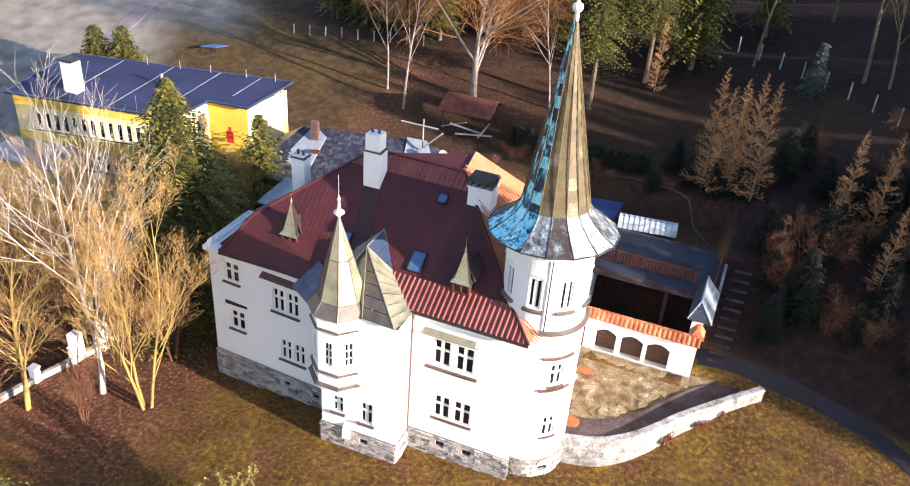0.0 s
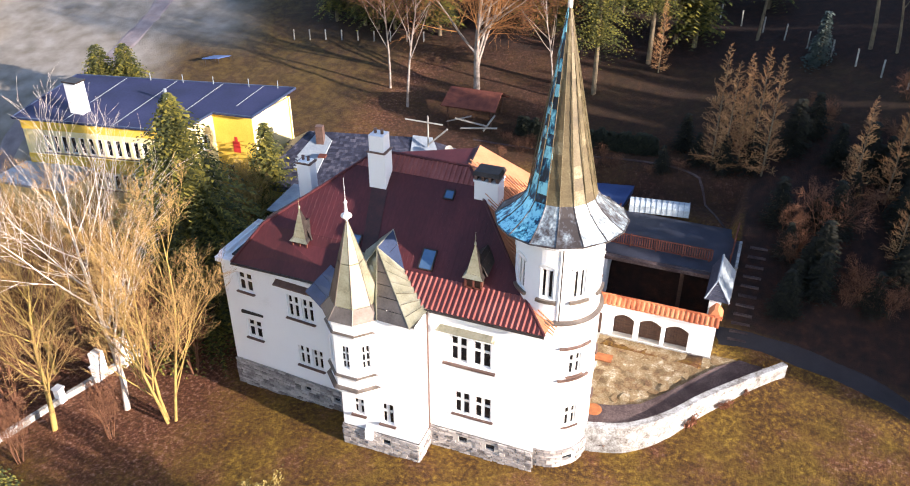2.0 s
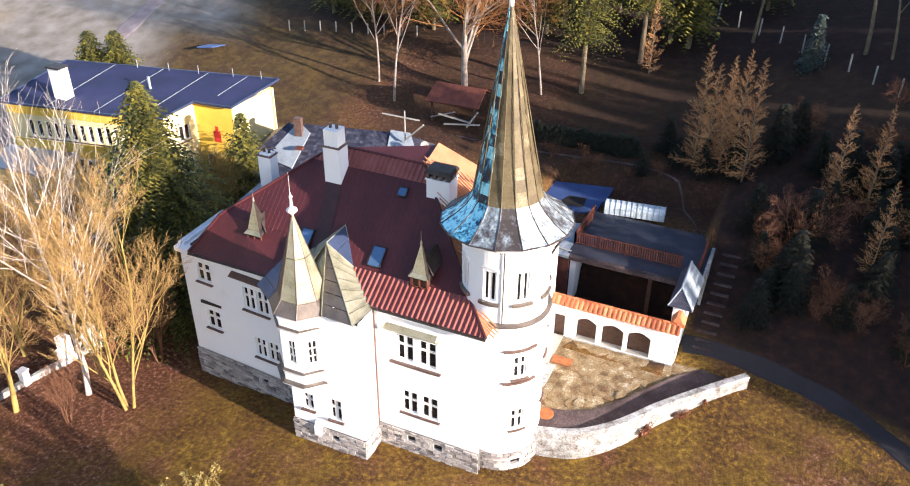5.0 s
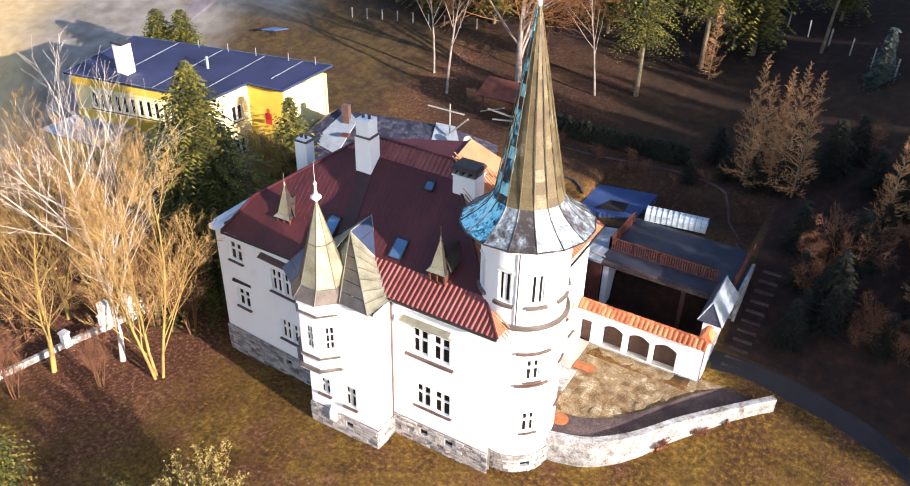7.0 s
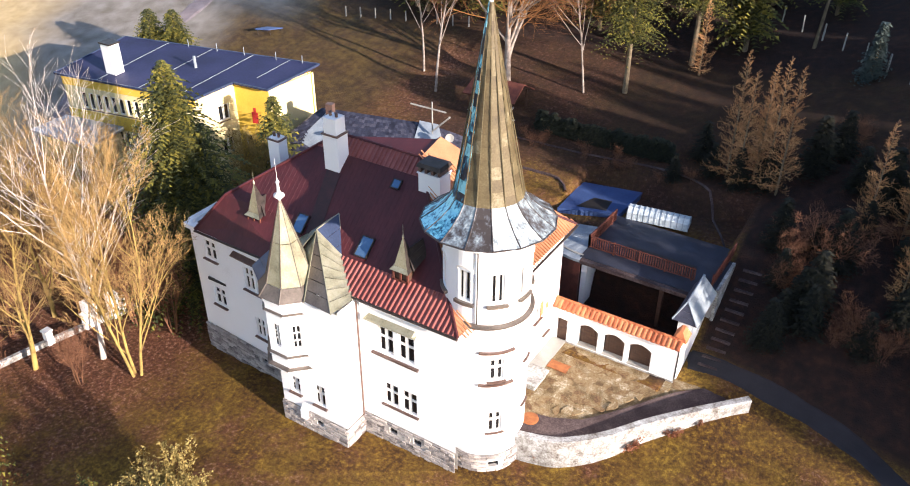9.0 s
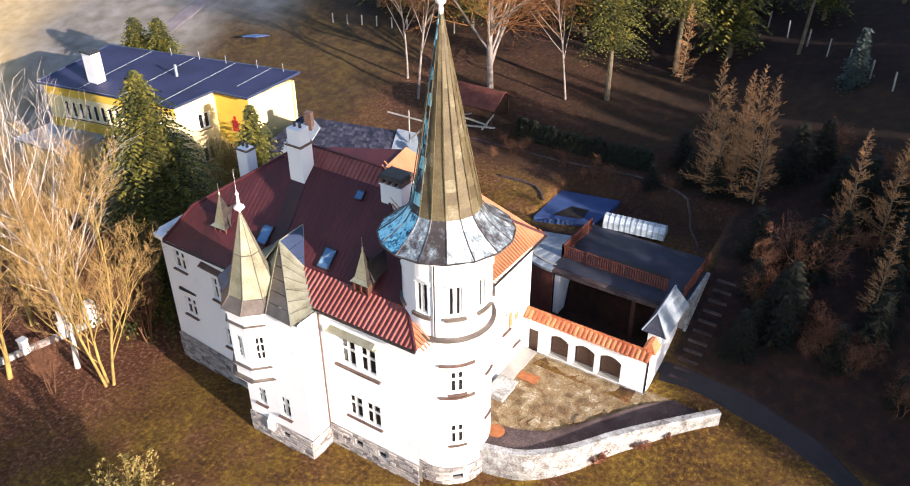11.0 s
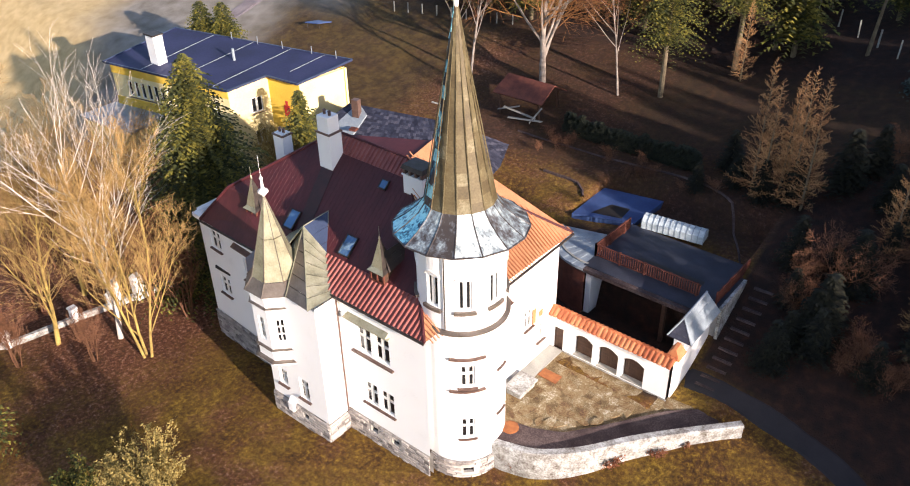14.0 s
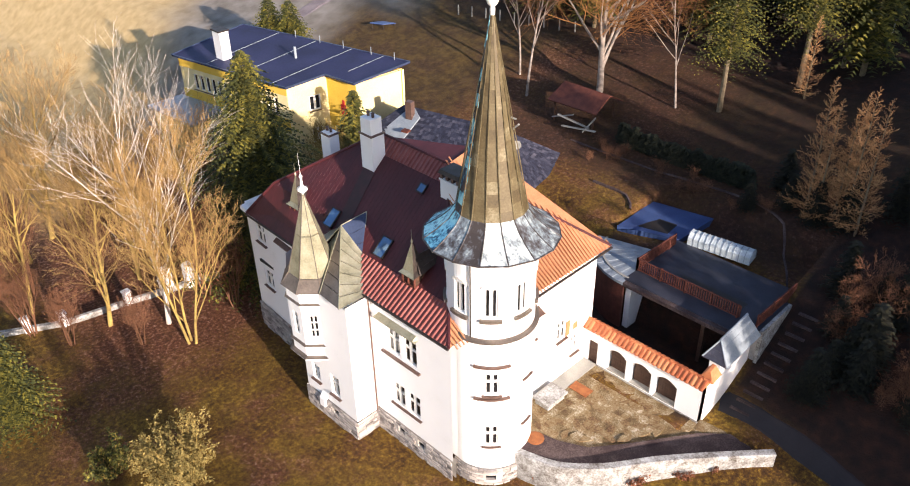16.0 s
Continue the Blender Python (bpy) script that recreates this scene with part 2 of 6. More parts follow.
def ground_material():
    """Lawn, leaf litter, field and a woodland floor darkened for shade, by place."""
    m = bpy.data.materials.new("winter lawn and leaf litter")
    m.use_nodes = True
    n, l = m.node_tree.nodes, m.node_tree.links
    b = n["Principled BSDF"]
    b.inputs["Roughness"].default_value = 0.95
    geom = n.new("ShaderNodeNewGeometry")

    def noise_of(scale, detail=6, crisp=0.5):
        t = n.new("ShaderNodeTexNoise")
        t.inputs["Scale"].default_value, t.inputs["Detail"].default_value = scale, detail
        t.inputs["Roughness"].default_value = crisp
        l.new(geom.outputs["Position"], t.inputs["Vector"])
        return t.outputs[0]

    def ramp_of(src, stops):
        r = n.new("ShaderNodeValToRGB")
        e = r.color_ramp.elements
        e[0].position, e[0].color = stops[0][0], (*stops[0][1], 1)
        e[1].position, e[1].color = stops[-1][0], (*stops[-1][1], 1)
        for p, c in stops[1:-1]:
            e.new(p).color = (*c, 1)
        l.new(src, r.inputs[0])
        return r.outputs[0]

    def mixed(f, a, c):
        x = n.new("ShaderNodeMix")
        x.data_type = "RGBA"
        l.new(f, x.inputs[0])
        l.new(a, x.inputs[6])
        l.new(c, x.inputs[7])
        return x.outputs[2]

    lawn = ramp_of(noise_of(3.4, 14, 0.74), [(0.34, (0.022, 0.0072, 0.0006)), (0.47, (0.070, 0.029, 0.0016)), (0.56, (0.135, 0.068, 0.0042)), (0.68, (0.32, 0.20, 0.022))])
    gold = ramp_of(noise_of(3.0, 14, 0.74), [(0.34, (0.040, 0.016, 0.0010)), (0.50, (0.135, 0.073, 0.0045)), (0.68, (0.36, 0.23, 0.026))])
    leaves = ramp_of(noise_of(4.0, 14, 0.74), [(0.35, (0.024, 0.006, 0.003)), (0.47, (0.085, 0.025, 0.010)), (0.56, (0.190, 0.070, 0.036)), (0.68, (0.52, 0.34, 0.27))])
    field = ramp_of(noise_of(0.5, 9), [(0.3, (0.16, 0.14, 0.11)), (0.7, (0.30, 0.28, 0.25))])
    # woodland floor, coloured near black to include the shade lying on it
    shaded_floor = ramp_of(noise_of(1.6, 8), [(0.3, (0.008, 0.0028, 0.0016)), (0.55, (0.022, 0.0072, 0.0036)), (0.75, (0.050, 0.017, 0.007))])
    mask = {}
    for name in ("leaves", "field", "shaded_floor", "soil", "turf"):
        a = n.new("ShaderNodeAttribute")
        a.attribute_name = name
        mask[name] = a.outputs["Fac"]
    patch = noise_of(0.35, 6)
    pr = ramp_of(patch, [(0.48, (0, 0, 0)), (0.66, (0.65, 0.65, 0.65))])
    tuft = ramp_of(noise_of(0.22, 8), [(0.42, (0, 0, 0)), (0.58, (1, 1, 1))])
    col = mixed(tuft, lawn, gold)
    col = mixed(pr, col, leaves)
    col = mixed(mask["leaves"], col, leaves)
    turf = ramp_of(noise_of(1.3, 8), [(0.32, (0.019, 0.0098, 0.0024)), (0.5, (0.046, 0.027, 0.0055)), (0.68, (0.090, 0.057, 0.012))])
    col = mixed(mask["turf"], col, turf)
    col = mixed(mask["field"], col, field)
    col = mixed(mask["shaded_floor"], col, shaded_floor)
    soil = ramp_of(noise_of(0.9, 6), [(0.3, (0.46, 0.33, 0.15)), (0.7, (0.62, 0.47, 0.24))])
    col = mixed(mask["soil"], col, soil)
    l.new(col, b.inputs["Base Color"])
    bp = n.new("ShaderNodeBump")
    bp.inputs["Strength"].default_value, bp.inputs["Distance"].default_value = 0.6, 0.12
    l.new(noise_of(9, 8), bp.inputs["Height"])
    l.new(bp.outputs[0], b.inputs["Normal"])
    return m


GROUND = ground_material()


# ---- building helpers ----
def mesh_of(name, verts, faces, mat):
    me = bpy.data.meshes.new(name)
    me.from_pydata([tuple(v) for v in verts], [], faces)
    me.validate()
    me.materials.append(mat)
    return me


def fixed(me):
    """Turns the faces outwards."""
    bm = bmesh.new()
    bm.from_mesh(me)
    bmesh.ops.recalc_face_normals(bm, faces=bm.faces)
    bm.to_mesh(me)
    bm.free()
    return me


def put(name, me, parent=None, label=""):
    ob = new(name, me)
    if parent is not None:
        ob.parent = parent
    return tagged(ob, label) if label else ob


def thing(name, label, category, group="", kind="", at=(0, 0, 0)):
    ob = new(name)
    ob.location = at
    ob.empty_display_size = 0.2
    return tagged(ob, label, category, group, kind)


class Build:
    """Gathers solids into one mesh."""

    def __init__(self):
        self.v, self.f = [], []

    def add(self, verts, faces):
        k = len(self.v)
        self.v += [tuple(p) for p in verts]
        self.f += [tuple(i + k for i in f) for f in faces]
        return self

    def box(self, a, b):
        (x0, y0, z0), (x1, y1, z1) = a, b
        v = [(x, y, z) for z in (z0, z1) for x, y in ((x0, y0), (x1, y0), (x1, y1), (x0, y1))]
        return self.add(v, [(3, 2, 1, 0), (4, 5, 6, 7), (0, 1, 5, 4), (1, 2, 6, 5), (2, 3, 7, 6), (3, 0, 4, 7)])

    def prism(self, low, high):
        n = len(low)
        return self.add([*low, *high], [tuple(range(n))[::-1], tuple(range(n, 2 * n)), *[(i, (i + 1) % n, n + (i + 1) % n, n + i) for i in range(n)]])

    def slab(self, points, thick):
        """A flat polygon with thickness below it, along its own normal."""
        p = [Vector(q) for q in points]
        nrm = (p[1] - p[0]).cross(p[2] - p[0]).normalized()
        if nrm.z < 0:
            nrm = -nrm
        return self.prism([q - nrm * thick for q in p], p)

    def bar(self, a, b, w, h=None, up=(0, 0, 1)):
        """A square bar between two points."""
        a, b = Vector(a), Vector(b)
        d = (b - a).normalized()
        s = d.cross(Vector(up))
        s = s.normalized() if s.length > 1e-4 else Vector((1, 0, 0))
        u = s.cross(d).normalized()
        s, u = s * w / 2, u * (h or w) / 2
        return self.prism([a - s - u, a + s - u, a + s + u, a - s + u], [b - s - u, b + s - u, b + s + u, b - s + u])

    def rod(self, a, b, r0, r1=None, n=8):
        a, b = Vector(a), Vector(b)
        d = (b - a).normalized()
        s = d.orthogonal().normalized()
        u = d.cross(s)
        r1 = r0 if r1 is None else r1
        ring = [s * math.cos(k * math.tau / n) + u * math.sin(k * math.tau / n) for k in range(n)]
        return self.prism([a + q * r0 for q in ring], [b + q * r1 for q in ring])

    def turned(self, cx, cy, profile, n=32, a0=0.0):
        """A turned solid: rows of radius and height."""
        k, rows = len(self.v), len(profile)
        for r, z in profile:
            self.v += [(cx + r * math.cos(a0 + i * math.tau / n), cy + r * math.sin(a0 + i * math.tau / n), z) for i in range(n)]
        for j in range(rows - 1):
            self.f += [(k + j * n + i, k + j * n + (i + 1) % n, k + (j + 1) * n + (i + 1) % n, k + (j + 1) * n + i) for i in range(n)]
        self.f += [tuple(k + i for i in range(n))[::-1], tuple(k + (rows - 1) * n + i for i in range(n))]
        return self

    def mesh(self, name, mat):
        return fixed(mesh_of(name, self.v, self.f, mat))

    def put(self, name, mat, parent=None, label=""):
        return put(name, self.mesh(name, mat), parent, label)


def smooth(ob):
    for p in ob.data.polygons:
        p.use_smooth = True
    return ob


def flat(p0, p1):
    """Maps along-wall, height and depth (into the wall) to the place, for a wall from p0 to p1 whose outside is on the right of that way."""
    p0, p1 = Vector((*p0, 0)), Vector((*p1, 0))
    d = (p1 - p0).normalized()
    inw = Vector((-d.y, d.x, 0))
    return lambda u, z, dep: p0 + d * u + inw * dep + Vector((0, 0, z))


def drum(cx, cy, r):
    return lambda u, z, dep: Vector((cx + (r - dep) * math.cos(u / r), cy + (r - dep) * math.sin(u / r), z))


def pierced(b, at, u0, u1, z0, z1, holes, thick, step=50.0):
    """A wall with rectangular openings cut right through."""
    us = sorted({u0, u1, *[h[0] for h in holes], *[h[1] for h in holes], *[u0 + k * step for k in range(1, int((u1 - u0) / step) + 1)]})
    us = [u for k, u in enumerate(us) if u0 <= u <= u1 and (k == 0 or u - us[k - 1] > 1e-4)]
    zs = sorted({z0, z1, *[h[2] for h in holes], *[h[3] for h in holes]})

    def open_at(u, z):
        return any(h[0] < u < h[1] and h[2] < z < h[3] for h in holes)

    for ua, ub in zip(us, us[1:]):
        for za, zb in zip(zs, zs[1:]):
            if open_at((ua + ub) / 2, (za + zb) / 2):
                for (a, b2) in (((ua, za), (ub, za)), ((ub, za), (ub, zb)), ((ub, zb), (ua, zb)), ((ua, zb), (ua, za))):
                    mid = ((a[0] + b2[0]) / 2, (a[1] + b2[1]) / 2)
                    pu = mid[0] + (0.01 if a[0] == b2[0] == ub else -0.01 if a[0] == b2[0] else 0)
                    pz = mid[1] + (0.01 if a[1] == b2[1] == zb else -0.01 if a[1] == b2[1] else 0)
                    if not open_at(pu, pz):
                        b.add([at(*a, 0), at(*b2, 0), at(*b2, thick), at(*a, thick)], [(0, 1, 2, 3)])
                continue
            b.add([at(ua, za, 0), at(ub, za, 0), at(ub, zb, 0), at(ua, zb, 0)], [(0, 1, 2, 3)])
            b.add([at(ua, za, thick), at(ub, za, thick), at(ub, zb, thick), at(ua, zb, thick)], [(3, 2, 1, 0)])
    return b


def cell(b, at, u0, u1, z0, z1, d0, d1, cut=1):
    """A block on a wall, between two depths, bent with it."""
    for k in range(cut):
        a, c = u0 + (u1 - u0) * k / cut, u0 + (u1 - u0) * (k + 1) / cut
        b.prism([at(a, z0, d1), at(c, z0, d1), at(c, z0, d0), at(a, z0, d0)], [at(a, z1, d1), at(c, z1, d1), at(c, z1, d0), at(a, z1, d0)])
    return b


def window(owner, at, u0, u1, z0, z1, transom=0.62, leaves=2, sill=True, cut=1, glass=GLASS, sill_out=0.16, bar=0.10, mullion=0.10, lights=0):
    """A casement with a transom light: frame, panes and a tin sill, as a part of the wall's thing."""
    fr = Build()
    w, d0, d1 = bar, 0.10, 0.20
    zt = z0 + (z1 - z0) * transom
    cell(fr, at, u0, u1, z0, z0 + w, d0, d1, cut)
    cell(fr, at, u0, u1, z1 - w, z1, d0, d1, cut)
    cell(fr, at, u0, u0 + w, z0 + w, z1 - w, d0, d1)
    cell(fr, at, u1 - w, u1, z0 + w, z1 - w, d0, d1)
    levels = [z0 + 0.05, zt, z1 - 0.05] if transom < 1 else [z0 + 0.05, z1 - 0.05]
    if lights:
        levels = [z0 + (z1 - z0) * k / lights for k in range(lights + 1)]
    for z in levels[1:-1]:
        cell(fr, at, u0 + w, u1 - w, z - bar * 0.7, z + bar * 0.7, d0 - 0.02, d1, cut)
    for k in range(1, leaves):
        um = u0 + (u1 - u0) * k / leaves
        cell(fr, at, um - mullion, um + mullion, z0 + w, z1 - w, d0 - 0.01, d1)
    win = fr.put("window", TRIM, owner)
    for k in range(leaves):
        ua, ub = u0 + (u1 - u0) * k / leaves + 0.05, u0 + (u1 - u0) * (k + 1) / leaves - 0.05
        for za, zb in zip(levels, levels[1:]):
            cell_pane(win, at, ua, ub, za, zb, glass)
    if sill:
        s = Build()
        cell(s, at, u0 - 0.12, u1 + 0.12, z0 - 0.10, z0 - 0.02, -sill_out, 0.1, cut)
        s.put("window_sill", SILL, win)
    return win


def cell_pane(win, at, ua, ub, za, zb, glass):
    b = Build()
    cell(b, at, ua, ub, za, zb, 0.145, 0.16)
    return b.put("pane", glass, win)


# ---- ground ----
def step(a, b, v):
    u = min(1.0, max(0.0, (v - a) / (b - a)))
    return u * u * (3 - 2 * u)


def soft(v, k=3.0):
    return k * math.log1p(math.exp(min(v / k, 40)))


def ground_z(x, y):
    """The hillside: it rises behind the house, falls away to the west."""
    z = 1.5 * step(1, 12, y) + 4.2 * step(11.5, 23, y) + 0.28 * soft(y - 25) - 0.17 * soft(y - 48, 6)
    z += 0.25 * soft(x - 3) * step(16, 34, y) - 0.20 * soft(x - 30, 5) * step(16, 34, y)
    z -= 0.07 * soft(-9 - x) * (1 - step(4, 24, y)) - 0.055 * soft(-55 - x) * (1 - step(4, 24, y))
    return z


def terrain_z(x, y):
    """The hillside with the yard behind the arcade dug in, and gentle unevenness."""
    z = ground_z(x, y)
    yard = step(-4.5, -3.5, x) * (1 - step(8.0, 8.5, x)) * step(9.5, 10.5, y) * (1 - step(17.1, 17.4, y))
    z += (2.0 - z) * yard
    under = step(-4.6, -4.0, x) * (1 - step(8.0, 8.4, x)) * step(17.1, 17.4, y) * (1 - step(26, 27, y))
    z += (min(z, 5.4) - z) * under
    z += 0.4 * math.exp(-((x - 10.5) ** 2 + (y - 12.4) ** 2) / 5)
    if abs(x) > 3 or abs(y) > 3:
        z += 0.10 * noise.noise((x * 0.25, y * 0.25, 0)) + 0.04 * noise.noise((x, y, 3))
    return z


def spread_axis(lo, hi, fine_lo, fine_hi, fine, grow=1.18):
    a = [fine_lo + k * fine for k in range(int((fine_hi - fine_lo) / fine) + 1)]
    s, v = fine, a[-1]
    while v < hi:
        s *= grow
        v += s
        a.append(v)
    s, v = fine, a[0]
    while v > lo:
        s *= grow
        v -= s
        a.insert(0, v)
    return a


def make_ground():
    xs, ys = spread_axis(-900, 900, -40, 26, 0.5), spread_axis(-500, 900, -22, 46, 0.5)
    v = [(x, y, terrain_z(x, y)) for y in ys for x in xs]
    w = len(xs)
    f = [(j * w + i, j * w + i + 1, (j + 1) * w + i + 1, (j + 1) * w + i) for j in range(len(ys) - 1) for i in range(w - 1)]
    me = mesh_of("ground", v, f, GROUND)
    for p in me.polygons:
        p.use_smooth = True
    leaf, fld, wd, so, tf = [], [], [], [], []
    for x, y, z in v:
        n = 0.5 + 0.5 * noise.noise((x * 0.15, y * 0.15, 7))
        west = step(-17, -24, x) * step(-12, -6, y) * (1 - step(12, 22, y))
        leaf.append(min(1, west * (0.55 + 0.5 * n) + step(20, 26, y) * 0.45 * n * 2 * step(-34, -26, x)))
        # sunken yard, darkened in colour for its shade
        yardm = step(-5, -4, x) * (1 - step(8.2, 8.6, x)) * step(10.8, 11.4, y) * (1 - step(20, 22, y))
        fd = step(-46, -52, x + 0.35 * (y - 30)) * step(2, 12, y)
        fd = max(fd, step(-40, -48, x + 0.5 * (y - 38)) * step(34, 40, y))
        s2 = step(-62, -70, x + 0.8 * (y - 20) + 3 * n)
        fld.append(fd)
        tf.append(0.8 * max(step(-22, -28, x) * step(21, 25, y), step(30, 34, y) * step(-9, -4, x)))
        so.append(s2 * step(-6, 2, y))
        # wood, bank, yard and back garden: shade painted as near-black floor
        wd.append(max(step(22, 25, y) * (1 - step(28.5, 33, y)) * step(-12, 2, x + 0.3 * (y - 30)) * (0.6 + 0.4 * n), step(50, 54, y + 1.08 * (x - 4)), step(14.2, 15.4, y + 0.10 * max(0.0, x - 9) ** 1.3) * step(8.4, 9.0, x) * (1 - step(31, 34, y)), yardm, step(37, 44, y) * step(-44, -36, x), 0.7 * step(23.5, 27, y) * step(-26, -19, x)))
    for name, values in (("leaves", leaf), ("field", fld), ("shaded_floor", wd), ("soil", so), ("turf", tf)):
        a = me.attributes.new(name, "FLOAT", "POINT")
        a.data.foreach_set("value", values)
    return tagged(put("ground", me), "winter lawn with leaf litter, rising to field and wood", "ground", kind="structure")


make_ground()


def ribbon(name, pts, width, mat, label, lift=0.04, step_len=0.6, category="road"):
    """A road or path that lies on the ground along a smooth line."""
    line = []
    for k in range(len(pts) - 1):
        p0, p1, p2, p3 = (Vector(pts[max(0, min(len(pts) - 1, k + d))]) for d in (-1, 0, 1, 2))
        n = max(2, int((p2 - p1).length / step_len))
        for s in range(n):
            t = s / n
            line.append(0.5 * (2 * p1 + (p2 - p0) * t + (2 * p0 - 5 * p1 + 4 * p2 - p3) * t * t + (3 * p1 - p0 - 3 * p2 + p3) * t ** 3))
    line.append(Vector(pts[-1]))
    v, f, m = [], [], 6
    for k, p in enumerate(line):
        d = (line[min(k + 1, len(line) - 1)] - line[max(k - 1, 0)]).normalized()
        s = Vector((d.y, -d.x))
        ww = width * (1 + 0.06 * math.sin(k * 0.9))
        for i in range(m + 1):
            q = p + s * ww * (i / m - 0.5)
            v.append((q.x, q.y, terrain_z(q.x, q.y) + (lift if 0 < i < m else -0.05)))
    for k in range(len(line) - 1):
        f += [(k * (m + 1) + i, k * (m + 1) + i + 1, (k + 1) * (m + 1) + i + 1, (k + 1) * (m + 1) + i) for i in range(m)]
    return tagged(put(name, fixed(mesh_of(name, v, f, mat))), label, category, kind="structure")


ribbon("road", [(8.6, 14.0), (9.4, 14.1), (13.5, 13.9), (17.9, 12.9), (22.0, 10.4), (27, 5), (32, -4), (36, -20)], 1.7, ASPHALT, "narrow dark asphalt drive curving down past the wall")
ribbon("dirt_track", [(-50, 2), (-56, 12), (-57, 22), (-56, 34), (-60, 48), (-75, 62), (-110, 80)], 2.6, TRACK, "muddy farm track along the field edge", category="track")
ribbon("gravel_path", [(-29, 8), (-24, 12), (-22, 14.5)], 2.4, CONCRETE, "pale gravel yard beside the old house", category="path")


# ---- the villa ----
EAVE, RIDGE_Y, RIDGE_Z = 10.22, 6.3, 15.6
villa = thing("villa", "white plastered villa with maroon hipped roof and round tower", "house")


def wall_part(name, at, u0, u1, z0, z1, holes=(), thick=0.45, step_len=50.0, label=""):
    b = Build()
    pierced(b, at, u0, u1, z0, z1, list(holes), thick, step_len)
    return b.put(name, PLASTER, villa, label)


def glaze(owner, at, list_of, **more):
    for h in list_of:
        window(owner, at, *h, **more)


# south front
front = flat((-6.25, 0.0), (0.3, 0.0))
up = [(1.34, 2.38, 6.74, 8.48), (2.66, 3.76, 6.74, 8.48)]
low = [(1.56, 2.56, 2.94, 4.56), (2.78, 3.84, 2.94, 4.56)]
cellar = [(1.85, 2.40, 0.72, 1.18), (3.55, 4.10, 0.72, 1.18)]
south_wall = wall_part("wall", front, 0, 6.4, 1.5, 10.15, up + low)
glaze(south_wall, front, up, sill=False)
glaze(south_wall, front, low, sill_out=0.14)
b = Build()
cell(b, front, 0.92, 4.02, 6.46, 6.58, -0.16, 0.05)
b.put("sill_ledge", SILL, south_wall, "long brown tin ledge under the upper windows")
b = Build()
b.prism([front(0.68, 8.82, 0), front(3.92, 8.82, 0), front(4.02, 8.82, -0.32), front(0.58, 8.82, -0.32)],
        [front(0.78, 9.10, 0), front(3.82, 9.10, 0), front(3.82, 8.89, -0.30), front(0.78, 8.89, -0.30)])
b.put("window_hood", ZINC, south_wall, "weathered tin hood over the upper windows")

# west wing
wing = flat((-20.7, 1.3), (-11.2, 0.6))
wu = [(1.15, 2.25, 7.00, 8.40), (4.75, 5.60, 6.10, 7.75), (5.80, 6.65, 6.10, 7.75)]
wl = [(1.35, 2.45, 3.45, 4.85), (5.20, 6.00, 2.55, 4.05), (6.20, 7.00, 2.55, 4.05)]
wing_wall = wall_part("wall", wing, 0, 9.5, 1.3, 9.25, wu + wl)
glaze(wing_wall, wing, wu + wl)
b = Build()
b.prism([wing(4.1, 8.45, 0), wing(7.5, 8.45, 0), wing(7.5, 8.45, -0.4), wing(4.1, 8.45, -0.4)], [wing(4.2, 8.8, 0), wing(7.4, 8.8, 0), wing(7.4, 8.55, -0.4), wing(4.2, 8.55, -0.4)])
b.put("window_hood", SILL, wing_wall, "brown tin hood over the wing's upper windows")
b = Build()
cell(b, wing, -0.15, 9.4, 8.95, 9.25, -0.3, 0.0)
cell(b, wing, -0.15, 1.6, 8.97, 9.27, 0.0, 4.5)
b.put("cornice", PLASTER, wing_wall)

# west, north and east walls
west = flat((-20.7, 5.6), (-20.7, 1.3))
ww_ = [(1.6, 2.6, 6.8, 8.4), (1.6, 2.6, 3.2, 4.8)]
west_wall = wall_part("wall", west, 0, 4.3, -1.2, 9.5, ww_)
glaze(west_wall, west, ww_)
wall_part("wall", flat((0.3, 12.1), (-13.3, 12.1)), 0, 13.6, 0.5, 10.0)
wall_part("wall", flat((-13.3, 12.1), (-13.3, 5.6)), 0, 6.5, -0.5, 10.0)
wall_part("wall", flat((-13.3, 5.6), (-20.7, 5.6)), 0, 7.4, -1.0, 9.5)
east = flat((0.3, 4.5), (0.3, 12.1))
ew = [(1.2, 2.1, 6.6, 8.3), (4.2, 5.0, 5.0, 6.4), (5.6, 6.3, 3.2, 4.6)]
east_wall = wall_part("wall", east, 0, 7.6, 1.8, 10.2, ew)
glaze(east_wall, east, ew)
b = Build()
b.prism([east(0.9, 8.5, 0), east(2.4, 8.5, 0), east(2.4, 8.5, -0.5), east(0.9, 8.5, -0.5)], [east(1.0, 8.85, 0), east(2.3, 8.85, 0), east(2.3, 8.55, -0.5), east(1.0, 8.55, -0.5)])
b.put("window_hood", SILL, east_wall)
b = Build()
cell(b, east, 5.0, 5.35, 5.0, 6.1, -0.03, 0.02)
cell(b, east, 5.7, 6.1, 5.15, 5.6, -0.03, 0.02)
b.put("wall_plaque", ORANGE, east_wall, "flaking painted emblem on the plaster")
# near-black floors and partition, added to keep the windows dark
b = Build().box((-19.6, 1.1, 5.3), (-0.2, 5.1, 5.5)).box((-19.6, 1.1, 9.6), (-0.2, 5.1, 9.7)).box((-19.6, 4.9, 0.5), (-0.2, 5.1, 9.6))
b.put("dark_backing", INSIDE, villa, "dark floors and partition added behind the windows")

